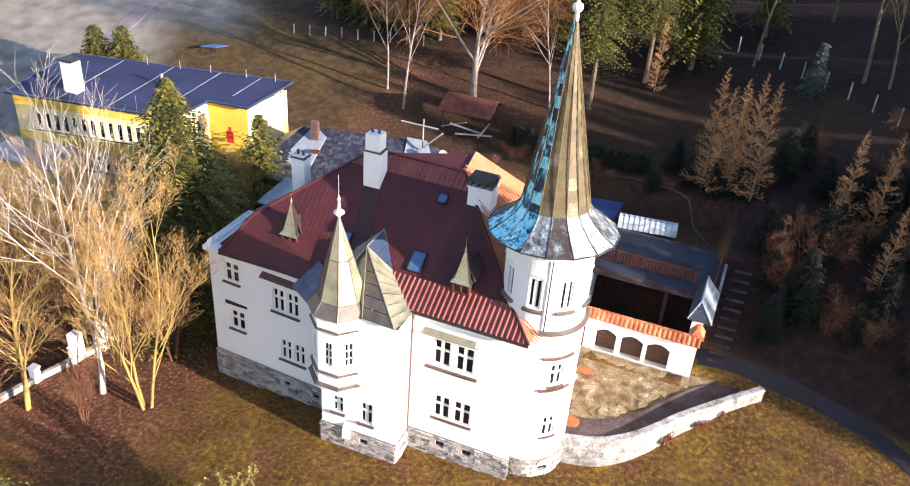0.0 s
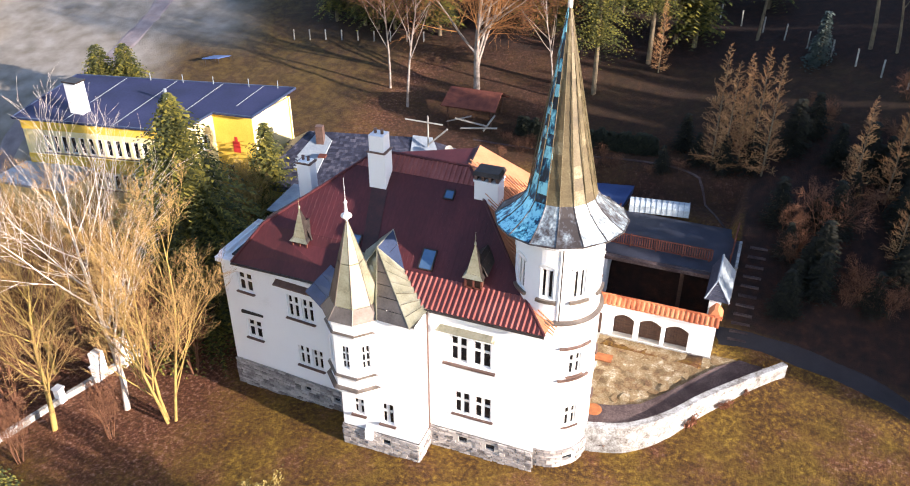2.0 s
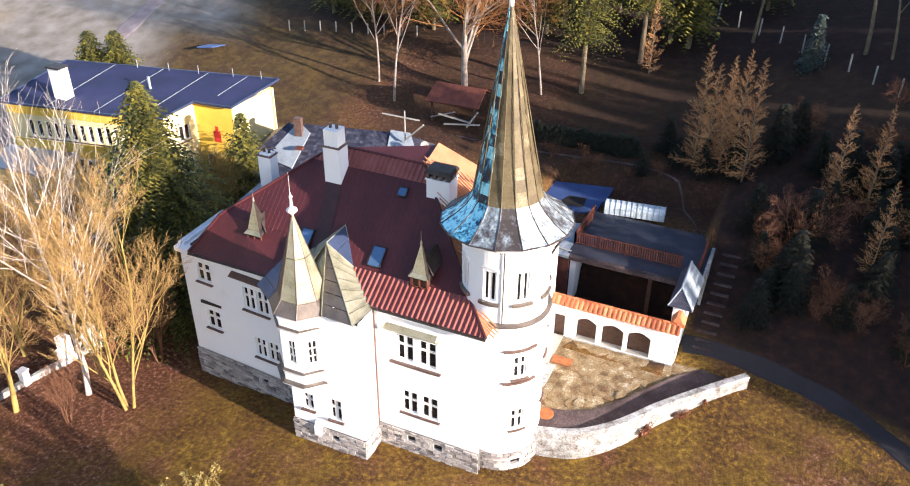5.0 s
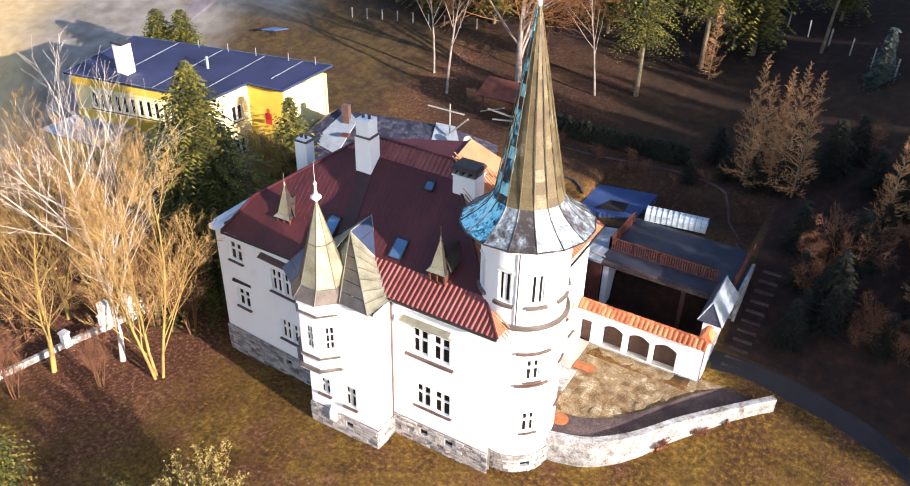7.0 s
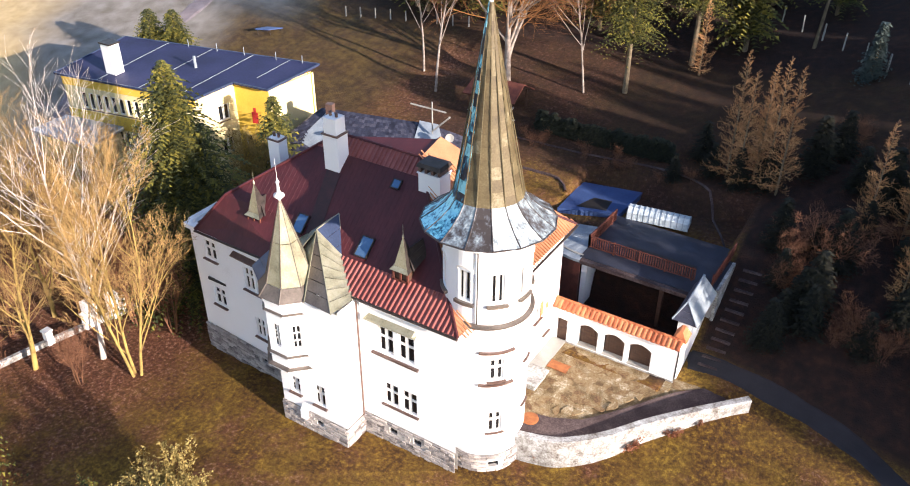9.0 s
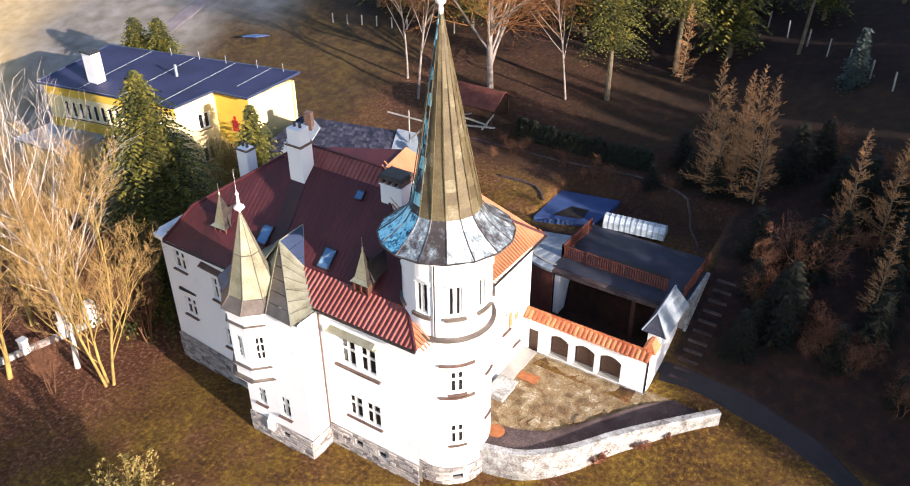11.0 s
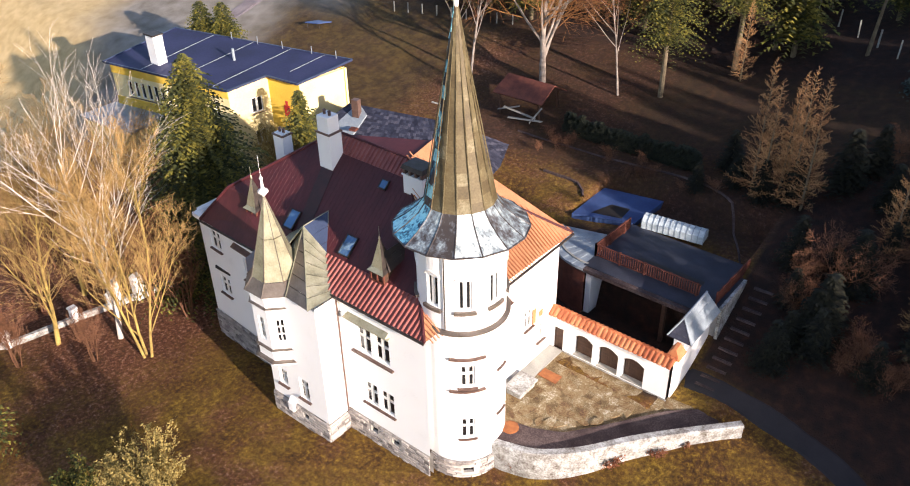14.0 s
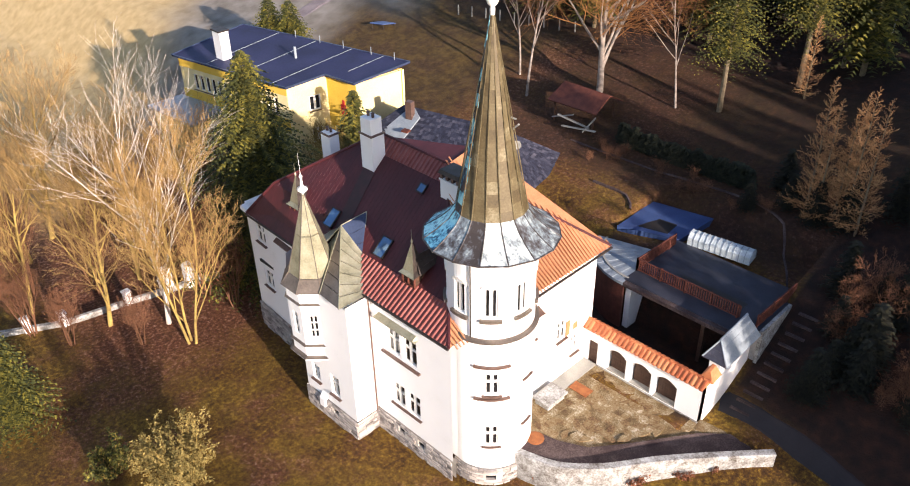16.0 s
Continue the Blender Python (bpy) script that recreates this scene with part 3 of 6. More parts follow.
# bay
bay_s = flat((-11.1, -1.65), (-6.25, -1.65))
bh = [(2.55, 3.35, 2.2, 3.75), (0.72, 1.45, 2.35, 3.55)]
bay_wall = wall_part("wall", bay_s, 0, 4.85, 1.3, 9.65, bh)
glaze(bay_wall, bay_s, bh)
wall_part("wall", flat((-6.25, -1.65), (-6.25, 0.0)), 0, 1.65, 1.3, 9.8)
b = Build().prism([bay_s(1.5, 0.75, 0), bay_s(1.95, 0.75, 0), bay_s(1.95, 0.75, -0.3), bay_s(1.5, 0.75, -0.3)], [bay_s(1.5, 1.7, 0), bay_s(1.95, 1.7, 0), bay_s(1.95, 1.35, -0.28), bay_s(1.5, 1.35, -0.28)])
b.put("buttress", PLASTER, bay_wall, "small sloped white buttress")
bay_w = flat((-11.1, 0.6), (-11.1, -1.65))
bwh = [(1.0, 1.7, 2.2, 3.7)]
bay_west = wall_part("wall", bay_w, 0, 2.25, 1.3, 9.65, bwh)
glaze(bay_west, bay_w, bwh)

# oriel turret on the bay's corner
OX, OY = -10.2, -0.85
oct_a = [radians(22.5 + 45 * k) for k in range(8)]


def octagon(r, z, ox=OX, oy=OY):
    return [Vector((ox + r * math.cos(a), oy + r * math.sin(a), z)) for a in oct_a]


oriel_wall = Build().prism(octagon(1.2, 4.15), octagon(1.62, 4.9)).put("oriel_corbel", PLASTER, villa, "white corbelled oriel with tin-covered ledges")
Build().prism(octagon(1.74, 9.25), octagon(1.76, 9.7)).put("oriel_head", PLASTER, oriel_wall)
for k in range(8):
    a, c = octagon(1.66, 0)[k], octagon(1.66, 0)[(k + 1) % 8]
    length = (c - a).length
    mid_a = math.degrees(math.atan2((a.y + c.y) / 2 - OY, (a.x + c.x) / 2 - OX))
    turned_at = flat((a.x, a.y), (c.x, c.y))
    holes = [(0.40, length - 0.40, 6.3, 7.9)] if -200 < mid_a < -40 else []
    b = Build()
    pierced(b, turned_at, 0, length, 4.95, 9.25, holes, 0.2)
    piece = b.put("oriel_wall", PLASTER, oriel_wall)
    for h in holes:
        window(piece, turned_at, *h, sill=False, bar=0.045, mullion=0.04, lights=3)
for zb, rr in ((4.9, 1.92), (5.75, 1.80), (8.72, 1.78)):
    Build().prism(octagon(rr - 0.06, zb - 0.16), octagon(rr, zb)).put("oriel_band", PLASTER, oriel_wall)
    Build().prism(octagon(rr + 0.03, zb), octagon(rr - 0.12, zb + 0.07)).put("ledge_tin", ZINC_BROWN_SHADED, oriel_wall, "brown tin cover of the ledge")


def panelled(name, quads, mat, parent, rows, thick=0.035, label="", lift=0.0):
    """Faces of a metal roof split into sheets with raised seams between them, one object each."""
    for lo0, lo1, hi1, hi0 in quads:
        lo0, lo1, hi1, hi0 = (Vector(q) for q in (lo0, lo1, hi1, hi0))
        for k in range(rows):
            s, t = k / rows + 0.004, (k + 1) / rows - 0.004
            p = [lo0.lerp(hi0, s), lo1.lerp(hi1, s), lo1.lerp(hi1, t), lo0.lerp(hi0, t)]
            nrm = (p[1] - p[0]).cross(p[3] - p[0])
            if nrm.length < 1e-6:
                continue
            nrm.normalize()
            Build().prism([q - nrm * thick for q in p], [q + nrm * (lift + 0.004 * (k % 2)) for q in p]).put(name, mat, parent, label)


# turret spire
apex = Vector((OX - 0.2, OY + 0.15, 15.1))
spire = thing("spire_roof", "", "")
spire.parent = villa
base_ring, knee = octagon(1.92, 9.62), octagon(1.38, 10.30)
for k in range(8):
    j = (k + 1) % 8
    panelled("spire_skirt", [(base_ring[k], base_ring[j], knee[j], knee[k])], ZINC_BROWN_SHADED, spire, 1)
    near = [apex + (knee[q] - apex).normalized() * 0.12 for q in (j, k)]
    # west and south-west faces take the brown sheet as painted shade
    panelled("spire_face", [(knee[k], knee[j], near[0], near[1])], ZINC_BROWN_SHADED if k in (3, 4) else ZINC, spire, 2)
b = Build()
for k in range(8):
    b.rod(base_ring[k], knee[k], 0.03, n=6)
    b.rod(knee[k], apex, 0.03, 0.015, n=6)
b.put("seam", ZINC_BROWN_SHADED, spire)
b = Build().turned(apex.x, apex.y, [(0.03, 14.8), (0.09, 15.0), (0.30, 15.2), (0.28, 15.28), (0.10, 15.42), (0.06, 15.9), (0.11, 16.0), (0.03, 16.15), (0.010, 16.3), (0.006, 17.4)], 16)
smooth(b.put("finial", TRIM, spire, "pale turned finial with a thin rod"))

# bay roof beside the spire, ridge running back into the main roof
A1, A2 = Vector((-9.65, 1.05, 12.45)), Vector((-9.5, 2.85, 12.65))
c1, c2, c3, c5 = Vector((-8.45, -1.75, 9.72)), Vector((-6.4, -1.98, 9.84)), Vector((-5.98, -0.45, 10.16)), Vector((-7.95, 1.2, 11.1))
bay_roof = thing("bay_roof", "", "")
bay_roof.parent = villa
panelled("roof_face", [(c2, c3, c5, A1)], ZINC, bay_roof, 7)
panelled("roof_face", [(c1, c2, A1, A1 + Vector((-0.02, 0, 0)))], ZINC_BROWN_SHADED, bay_roof, 6)
panelled("roof_face", [(c5, c5 + Vector((0.03, 0.03, 0)), A2, A1)], BLUEMETAL, bay_roof, 3)
panelled("roof_face", [(Vector((-10.6, 0.2, 10.6)), c1, A1, A1 + Vector((-0.05, 0.3, 0)))], ZINC, bay_roof, 5)
panelled("roof_face", [(Vector((-12.2, 1.0, 10.6)), Vector((-10.9, -0.4, 10.3)), A1, A2)], ZINC, bay_roof, 4)
b = Build()
for p, q in ((c2, A1), (c3, c5), (A1, A2), (c1, A1), (c5, A1), (c5, A2)):
    b.rod(p, q, 0.035, 0.03, n=6)
b.put("ridge_cap", ZINC, bay_roof)
# low blue roof between the oriel and the wing
panelled("side_roof", [((-13.7, -0.35, 9.35), (-11.0, -2.2, 9.45), (-10.9, -0.6, 10.9), (-12.6, 0.9, 10.7))], BLUEMETAL, villa, 3, thick=0.1, label="slate-blue sheet roof beside the oriel")
b = Build().prism([(-13.3, 0.6, 9.0), (-11.0, -1.6, 9.0), (-11.0, 0.6, 9.0)], [(-13.3, 0.6, 9.35), (-11.0, -1.6, 9.4), (-11.0, 0.6, 9.4)])
b.put("soffit", PLASTER, villa)


# main roof
def roof_slab(name, pts, mat, label="", thick=0.16):
    return Build().slab(pts, thick).put(name, mat, villa, label)


def s_z(y):
    return 11.22 + (RIDGE_Z - 11.22) / (RIDGE_Y - 1.2) * (y - 1.2)


SW, SE, NE, NW = (-19.3, 0.55, 9.5), (0.48, -0.42, EAVE), (0.85, 12.6, EAVE + 0.1), (-20.2, 5.9, 9.6)
NM, IM = (-13.6, 12.6, EAVE), (-13.6, 5.9, EAVE + 0.6)
RW, RE = Vector((-12.0, RIDGE_Y, RIDGE_Z)), Vector((-6.2, RIDGE_Y, RIDGE_Z))

RB = Vector((-6.5, 8.8, RIDGE_Z + 0.2))


def on_line(p, q, y):
    p, q = Vector(p), Vector(q)
    return p.lerp(q, (y - p.y) / (q.y - p.y))


e_mid, e_top = on_line(SE, RE, 1.2), on_line(SE, RE, 5.45)
w_mid, w_top = on_line(SW, RW, 1.9), on_line(SW, RW, 5.45)
y_b = 1.2
e_mid.z = s_z(1.2)
e_top.z = s_z(5.45)
w_mid.z = s_z(1.9)
w_top.z = s_z(5.45)
roof_s = roof_slab("roof", [w_mid, (-10.6, 1.9, s_z(1.9)), (-9.9, y_b, s_z(y_b)), e_mid, e_top, w_top], MAROON, "dark maroon sheet roof, streaked and worn")
roof_slab("roof_foot", [SW, (-11.0, 0.0, 9.85), (-10.6, 1.9, s_z(1.9)), w_mid], MAROON)
roof_slab("roof_foot", [(-7.0, -0.42, EAVE), SE, e_mid, (-9.9, y_b, s_z(y_b))], REDTILE, "brighter ribbed red tile strip along the eave")
roof_slab("roof_top", [w_top, e_top, RE, RW], REDTILE, "brighter ribbed red strip below the ridge")
roof_slab("roof_west", [NW, SW, w_mid, w_top, RW], MAROON)
roof_slab("roof_west", [IM, NW, RW], MAROON)
roof_slab("roof_west", [NM, IM, RW], MAROON)
# the east slope's paler colour stands for sunlight on the same roof
roof_slab("roof_east", [SE, NE, RB, RE, e_top, e_mid], PEACH_SUNLIT, "tiled east slope, coloured peach-orange for full sun")
roof_slab("roof_north", [NE, NM, RW, RE, RB], MAROON)


def ribs(name, lo0, lo1, hi0, hi1, gap, r, mat, clip=None):
    """Raised round ribs running up a slope, between a lower and an upper line."""
    lo0, lo1, hi0, hi1 = (Vector(q) for q in (lo0, lo1, hi0, hi1))
    b = Build()
    x0, x1 = min(lo0.x, hi0.x), max(lo1.x, hi1.x)
    k = x0 + gap / 2
    while k < x1:
        pts = []
        for s in range(41):
            t = s / 40
            a, c = lo0.lerp(hi0, t), lo1.lerp(hi1, t)
            if a.x <= k <= c.x:
                pts.append(a.lerp(c, (k - a.x) / (c.x - a.x)))
        if len(pts) > 1 and (pts[-1] - pts[0]).length > 0.1:
            d = (pts[-1] - pts[0]).normalized()
            s = Vector((1, 0, 0))
            u = s.cross(d).normalized()
            if u.z < 0:
                u = -u
            prof = [s * r * math.cos(math.pi * i / 4) + u * r * math.sin(math.pi * i / 4) for i in range(5)]
            b.prism([pts[0] + q for q in prof], [pts[-1] + q for q in prof])
        k += gap
    return tagged(b.put(name, mat, villa), kind="stuff")


ribs("tile_rib", (-7.0, -0.42, EAVE), SE, (-9.0, y_b, s_z(y_b)), e_mid, 0.30, 0.075, REDTILE)
ribs("tile_rib", w_top, e_top, RW, RE, 0.30, 0.07, REDTILE)
ribs("sheet_rib", w_mid, e_mid - Vector((0.4, 0, 0)), w_top, e_top - Vector((0.3, 0, 0)), 0.30, 0.010, MAROON)
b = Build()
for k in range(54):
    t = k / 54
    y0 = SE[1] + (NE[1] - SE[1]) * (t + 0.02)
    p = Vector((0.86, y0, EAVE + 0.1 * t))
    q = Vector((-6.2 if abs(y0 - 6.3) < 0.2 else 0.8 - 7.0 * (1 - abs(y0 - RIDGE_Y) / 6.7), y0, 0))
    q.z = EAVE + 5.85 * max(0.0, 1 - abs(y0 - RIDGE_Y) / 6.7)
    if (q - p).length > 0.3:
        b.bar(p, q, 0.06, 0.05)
tagged(b.put("tile_rib", PEACH_SUNLIT, villa), kind="stuff")
b = Build()
for p, q in ((SE, e_mid), (e_mid, RE), (RW, RE), (SW, w_mid), (w_mid, RW), (NE, RE)):
    b.rod(Vector(p) + Vector((0, 0, 0.03)), Vector(q) + Vector((0, 0, 0.03)), 0.085, n=8)
b.put("ridge_tile", MAROON, villa)
for p, q in (((-7.0, -0.47, EAVE - 0.08), (0.48, -0.47, EAVE - 0.08)), ((-19.3, 0.5, 9.42), (-12.4, 0.08, 9.75)), ((0.92, 5.6, EAVE + 0.0), (0.92, 12.6, EAVE + 0.02))):
    Build().rod(p, q, 0.075, n=8).put("gutter", DARKMETAL, villa, "dark half-round gutter")
b = Build().rod((-6.2, -0.12, 9.9), (-6.2, -0.12, 0.3), 0.055).rod((-6.2, -0.12, 9.9), (-6.4, -0.4, 9.95), 0.055)
b.put("downpipe", SILL, villa, "rusty downpipe in the bay's corner")

# sooty stripe below the chimney
b = Build().slab([(-10.95, 1.55, s_z(1.55) + 0.035), (-10.05, 1.55, s_z(1.55) + 0.035), (-10.6, 4.5, s_z(4.5) + 0.035), (-11.6, 4.5, s_z(4.5) + 0.035)], 0.02)
b.put("soot_stripe", SOOT, villa, "dark sooty strip of roof below the chimney")

# chimneys
def chimney(name, x, y, w, d, z0, z1, z2, parent=villa, capped=False, label="white rendered chimney"):
    b = Build().box((x, y, z0), (x + w, y + d, z1))
    body = b.put("chimney", PLASTER, parent, label)
    Build().box((x - 0.06, y - 0.06, z1), (x + w + 0.06, y + d + 0.06, z1 + 0.08)).put("collar", PLASTER if capped else SILL, body)
    if capped:
        b = Build()
        for i in range(4):
            b.box((x + i * (w - 0.16) / 3, y, z1 + 0.08), (x + i * (w - 0.16) / 3 + 0.16, y + d, z1 + 0.4))
        b.box((x + 0.1, y + 0.35, z1 + 0.08), (x + w - 0.1, y + d - 0.05, z1 + 0.4))
        b.put("vent_pier", SILL, body)
        Build().prism([(x - 0.1, y - 0.1, z1 + 0.4), (x + w + 0.1, y - 0.1, z1 + 0.4), (x + w + 0.1, y + d + 0.1, z1 + 0.4), (x - 0.1, y + d + 0.1, z1 + 0.4)],
                      [(x, y, z1 + 0.62), (x + w, y, z1 + 0.62), (x + w, y + d, z1 + 0.62), (x, y + d, z1 + 0.62)]).put("cap", DARKMETAL, body, "dark tin chimney cap")
    else:
        Build().box((x + 0.08, y + 0.05, z1 + 0.08), (x + w - 0.08, y + d - 0.05, z2)).put("chimney_neck", PLASTER, body)
        for i in (0.3, 0.7):
            Build().turned(x + w * i, y + d / 2, [(0.09, z2), (0.09, z2 + 0.22), (0.12, z2 + 0.25), (0.05, z2 + 0.3)], 10).put("chimney_pot", SILL, body)
    return body


chimney("chimney", -11.75, 4.55, 1.05, 0.95, 13.6, 16.3, 17.35)
chimney("chimney", -17.3, 5.65, 0.9, 0.75, -0.5, 14.1, 14.25)
chimney("chimney", -5.4, 4.88, 1.4, 1.05, 12.9, 15.5, 15.5, capped=True, label="white chimney with a louvred dark tin cap")


# dormers with tall pointed tin roofs
def dormer(x, y0, z0, top):
    d = thing("dormer", "", "")
    d.parent = villa
    w, zt = 0.46, z0 + 0.72
    fr = Build()
    for a, c in (((x - w, y0, z0), (x - w, y0, zt)), ((x + w, y0, z0), (x + w, y0, zt)), ((x - w, y0, z0 + 0.04), (x + w, y0, z0 + 0.04)), ((x - w, y0, zt - 0.05), (x + w, y0, zt - 0.05)), ((x, y0, z0), (x, y0, zt))):
        fr.bar(a, c, 0.10, 0.10, up=(0, 1, 0))
    fr.put("dormer_frame", REDWOOD, d)
    Build().box((x - w, y0 + 0.06, z0 - 0.3), (x + w, y0 + 1.2, zt)).put("dormer_body", WOOD, d)
    yc = y0 + 0.42
    ap = Vector((x - 0.05, yc, top))
    q = [Vector((x - 0.60, y0 - 0.16, zt - 0.06)), Vector((x + 0.60, y0 - 0.16, zt - 0.06)), Vector((x + 0.56, y0 + 1.05, zt + 0.2)), Vector((x - 0.56, y0 + 1.05, zt + 0.2))]
    in_q = [p + (ap - p) * 0.10 + Vector(((x - p.x) * 0.22, (yc - p.y) * 0.22, 0)) for p in q]
    for k in range(4):
        j = (k + 1) % 4
        panelled("roof_skirt", [(q[k], q[j], in_q[j], in_q[k])], ZINC if k in (0, 3) else DARKMETAL, d, 1)
        near = [ap + (in_q[i] - ap).normalized() * 0.06 for i in (j, k)]
        panelled("roof_face", [(in_q[k], in_q[j], near[0], near[1])], ZINC if k in (0, 3) else DARKMETAL, d, 4)
    # saddle: a small gabled tin roof running back, dark mostly as the dormer's shadow
    ridge0, ridge1 = Vector((x + 0.1, y0 + 0.5, zt + 0.95)), Vector((x + 0.1, y0 + 2.0, zt + 0.95))
    panelled("saddle", [((x + 0.72, y0 + 0.2, zt + 0.05), (x + 0.72, y0 + 1.5, zt + 0.35), ridge1, ridge0)], DARKMETAL, d, 3, label="dark tin saddle shaped mostly for the dormer's shadow")
    panelled("saddle", [((x - 0.6, y0 + 1.5, zt + 0.35), (x - 0.6, y0 + 0.4, zt + 0.05), ridge0, ridge1)], DARKMETAL, d, 3)
    Build().turned(ap.x, ap.y, [(0.02, top - 0.15), (0.07, top - 0.05), (0.05, top + 0.05), (0.015, top + 0.15), (0.01, top + 0.7)], 8).put("dormer_finial", ZINC, d)
    return d


dormer(-14.9, 1.45, 10.75, 13.45)
dormer(-3.95, 0.98, 11.18, 13.75)


def roof_window(x, y, w, h):
    sl = math.atan2(s_z(2) - s_z(1), 1)
    c, s = math.cos(sl), math.sin(sl)

    def at(u, v, n):
        return (x + u, y + v * c - n * s, s_z(y) + v * s + n * c)
    b = Build()
    for u0, u1, v0, v1 in ((-w / 2, w / 2, -h / 2, -h / 2 + 0.07), (-w / 2, w / 2, h / 2 - 0.07, h / 2), (-w / 2, -w / 2 + 0.07, -h / 2, h / 2), (w / 2 - 0.07, w / 2, -h / 2, h / 2)):
        b.prism([at(u0, v0, -0.02), at(u1, v0, -0.02), at(u1, v1, -0.02), at(u0, v1, -0.02)], [at(u0, v0, 0.12), at(u1, v0, 0.12), at(u1, v1, 0.12), at(u0, v1, 0.12)])
    win = b.put("roof_window", DARKMETAL, villa)
    g = Build()
    g.prism([at(-w / 2, -h / 2, 0.03), at(w / 2, -h / 2, 0.03), at(w / 2, h / 2, 0.03), at(-w / 2, h / 2, 0.03)], [at(-w / 2 + .03, -h / 2 + .03, 0.1), at(w / 2 - .03, -h / 2 + .03, 0.1), at(w / 2 - .03, h / 2 - .03, 0.1), at(-w / 2 + .03, h / 2 - .03, 0.1)])
    g.put("pane", SKYGLASS, win)


roof_window(-6.95, 1.85, 0.85, 1.25)
roof_window(-6.85, 4.85, 0.6, 0.6)
roof_window(-11.55, 1.85, 0.8, 1.2)

# ---- round tower ----
TX, TY, TR = 0.15, 3.0, 2.38
tower = thing("tower", "", "")
tower.parent = villa
at = drum(TX, TY, TR)


def arc(deg):
    return radians(deg) * TR


tw_low = [(arc(-45) - 0.4, arc(-45) + 0.4, 6.75, 8.2), (arc(-45) - 0.4, arc(-45) + 0.4, 3.0, 4.45), (arc(8) - 0.3, arc(8) + 0.3, 7.3, 8.5), (arc(8) - 0.3, arc(8) + 0.3, 4.1, 5.3)]
b = Build()
pierced(b, at, arc(-180), arc(180), 1.2, 10.25, tw_low, 0.4, 0.24)
tlow = b.put("tower_shaft", PLASTER, tower)
for h in tw_low:
    window(tlow, at, *h, cut=4, sill_out=0.12)
for z in (8.62, 6.42):
    b = Build()
    cell(b, at, arc(-45) - 0.95, arc(-45) + 0.95, z, z + 0.13, -0.14, 0.0, 10)
    b.put("ledge", SILL, tlow, "curved brown tin ledge at the tower window")
at2 = drum(TX, TY, 2.31)
tw_up = [(radians(a) * 2.31 - 0.36, radians(a) * 2.31 + 0.36, 11.75, 13.55) for a in (-178, -134, -90, -47, -4, 40, 84, 128)]
b = Build()
pierced(b, at2, radians(-200) * 2.31, radians(160) * 2.31, 10.45, 15.6, tw_up, 0.35, 0.24)
tup = b.put("tower_drum", PLASTER, tower)
for h in tw_up:
    window(tup, at2, h[0], h[1], h[2], h[3], transom=1.0, cut=3, sill=False, glass=GLASS)
    b = Build()
    cell(b, at2, h[0] - 0.18, h[1] + 0.18, h[2] - 0.22, h[2] - 0.04, -0.16, 0.05, 4)
    b.put("window_sill", ZINC_BROWN_SHADED, tup)
    b = Build()
    um = (h[0] + h[1]) / 2
    for i in range(6):
        a0, a1 = math.pi * i / 6, math.pi * (i + 1) / 6
        lo = [at2(um + 0.44 * math.cos(a), h[3] - 0.02 + 0.22 * math.sin(a), 0.02) for a in (a0, a1)]
        hi = [at2(um + 0.52 * math.cos(a), h[3] + 0.30 * math.sin(a), 0.02) for a in (a0, a1)]
        lo2 = [at2(um + 0.44 * math.cos(a), h[3] - 0.02 + 0.22 * math.sin(a), -0.06) for a in (a0, a1)]
        hi2 = [at2(um + 0.52 * math.cos(a), h[3] + 0.30 * math.sin(a), -0.06) for a in (a0, a1)]
        b.prism([lo[0], lo[1], hi[1], hi[0]], [lo2[0], lo2[1], hi2[1], hi2[0]])
    b.put("window_arch", TRIM, tup)
b = Build().turned(TX, TY, [(2.38, 10.2), (2.54, 10.27), (2.56, 10.36), (2.45, 10.44), (2.36, 10.46)], 48)
b.put("string_course", ZINC_BROWN_SHADED, tower, "weathered tin-covered ring ledge")
b = Build().turned(TX, TY, [(2.36, 14.75), (2.50, 14.9), (2.50, 15.2), (2.6, 15.3), (2.36, 15.35)], 48)
b.put("cornice", PLASTER, tower)
b = Build().rod((TX + 2.4 * math.cos(radians(-72)), TY + 2.4 * math.sin(radians(-72)), 15.2), (TX + 2.4 * math.cos(radians(-72)), TY + 2.4 * math.sin(radians(-72)), 10.5), 0.035)
b.put("conductor", DARKMETAL, tower, "thin lightning conductor")
# unseen dark core added inside, so that the rooms stay dark
Build().turned(TX, TY, [(1.6, 1.0), (1.6, 15.4)], 12).put("dark_core", INSIDE, tower)

# skirt of the tower roof; the old spire leans a little to the north-west
N = 16
LEAN = Matrix.Translation((TX - 0.10, TY + 0.12, 15.4)) @ Vector((0, 0, 1)).rotation_difference(Vector((-0.40, 0.36, 10.8))).to_matrix().to_4x4() @ Matrix.Translation((-TX, -TY, -15.4))


def leaning(ob):
    ob.matrix_local = LEAN @ ob.matrix_local
    return ob



def ring(r, z, k):
    a = math.tau * (k + 0.5) / N
    return Vector((TX + r * math.cos(a), TY + r * math.sin(a), z))


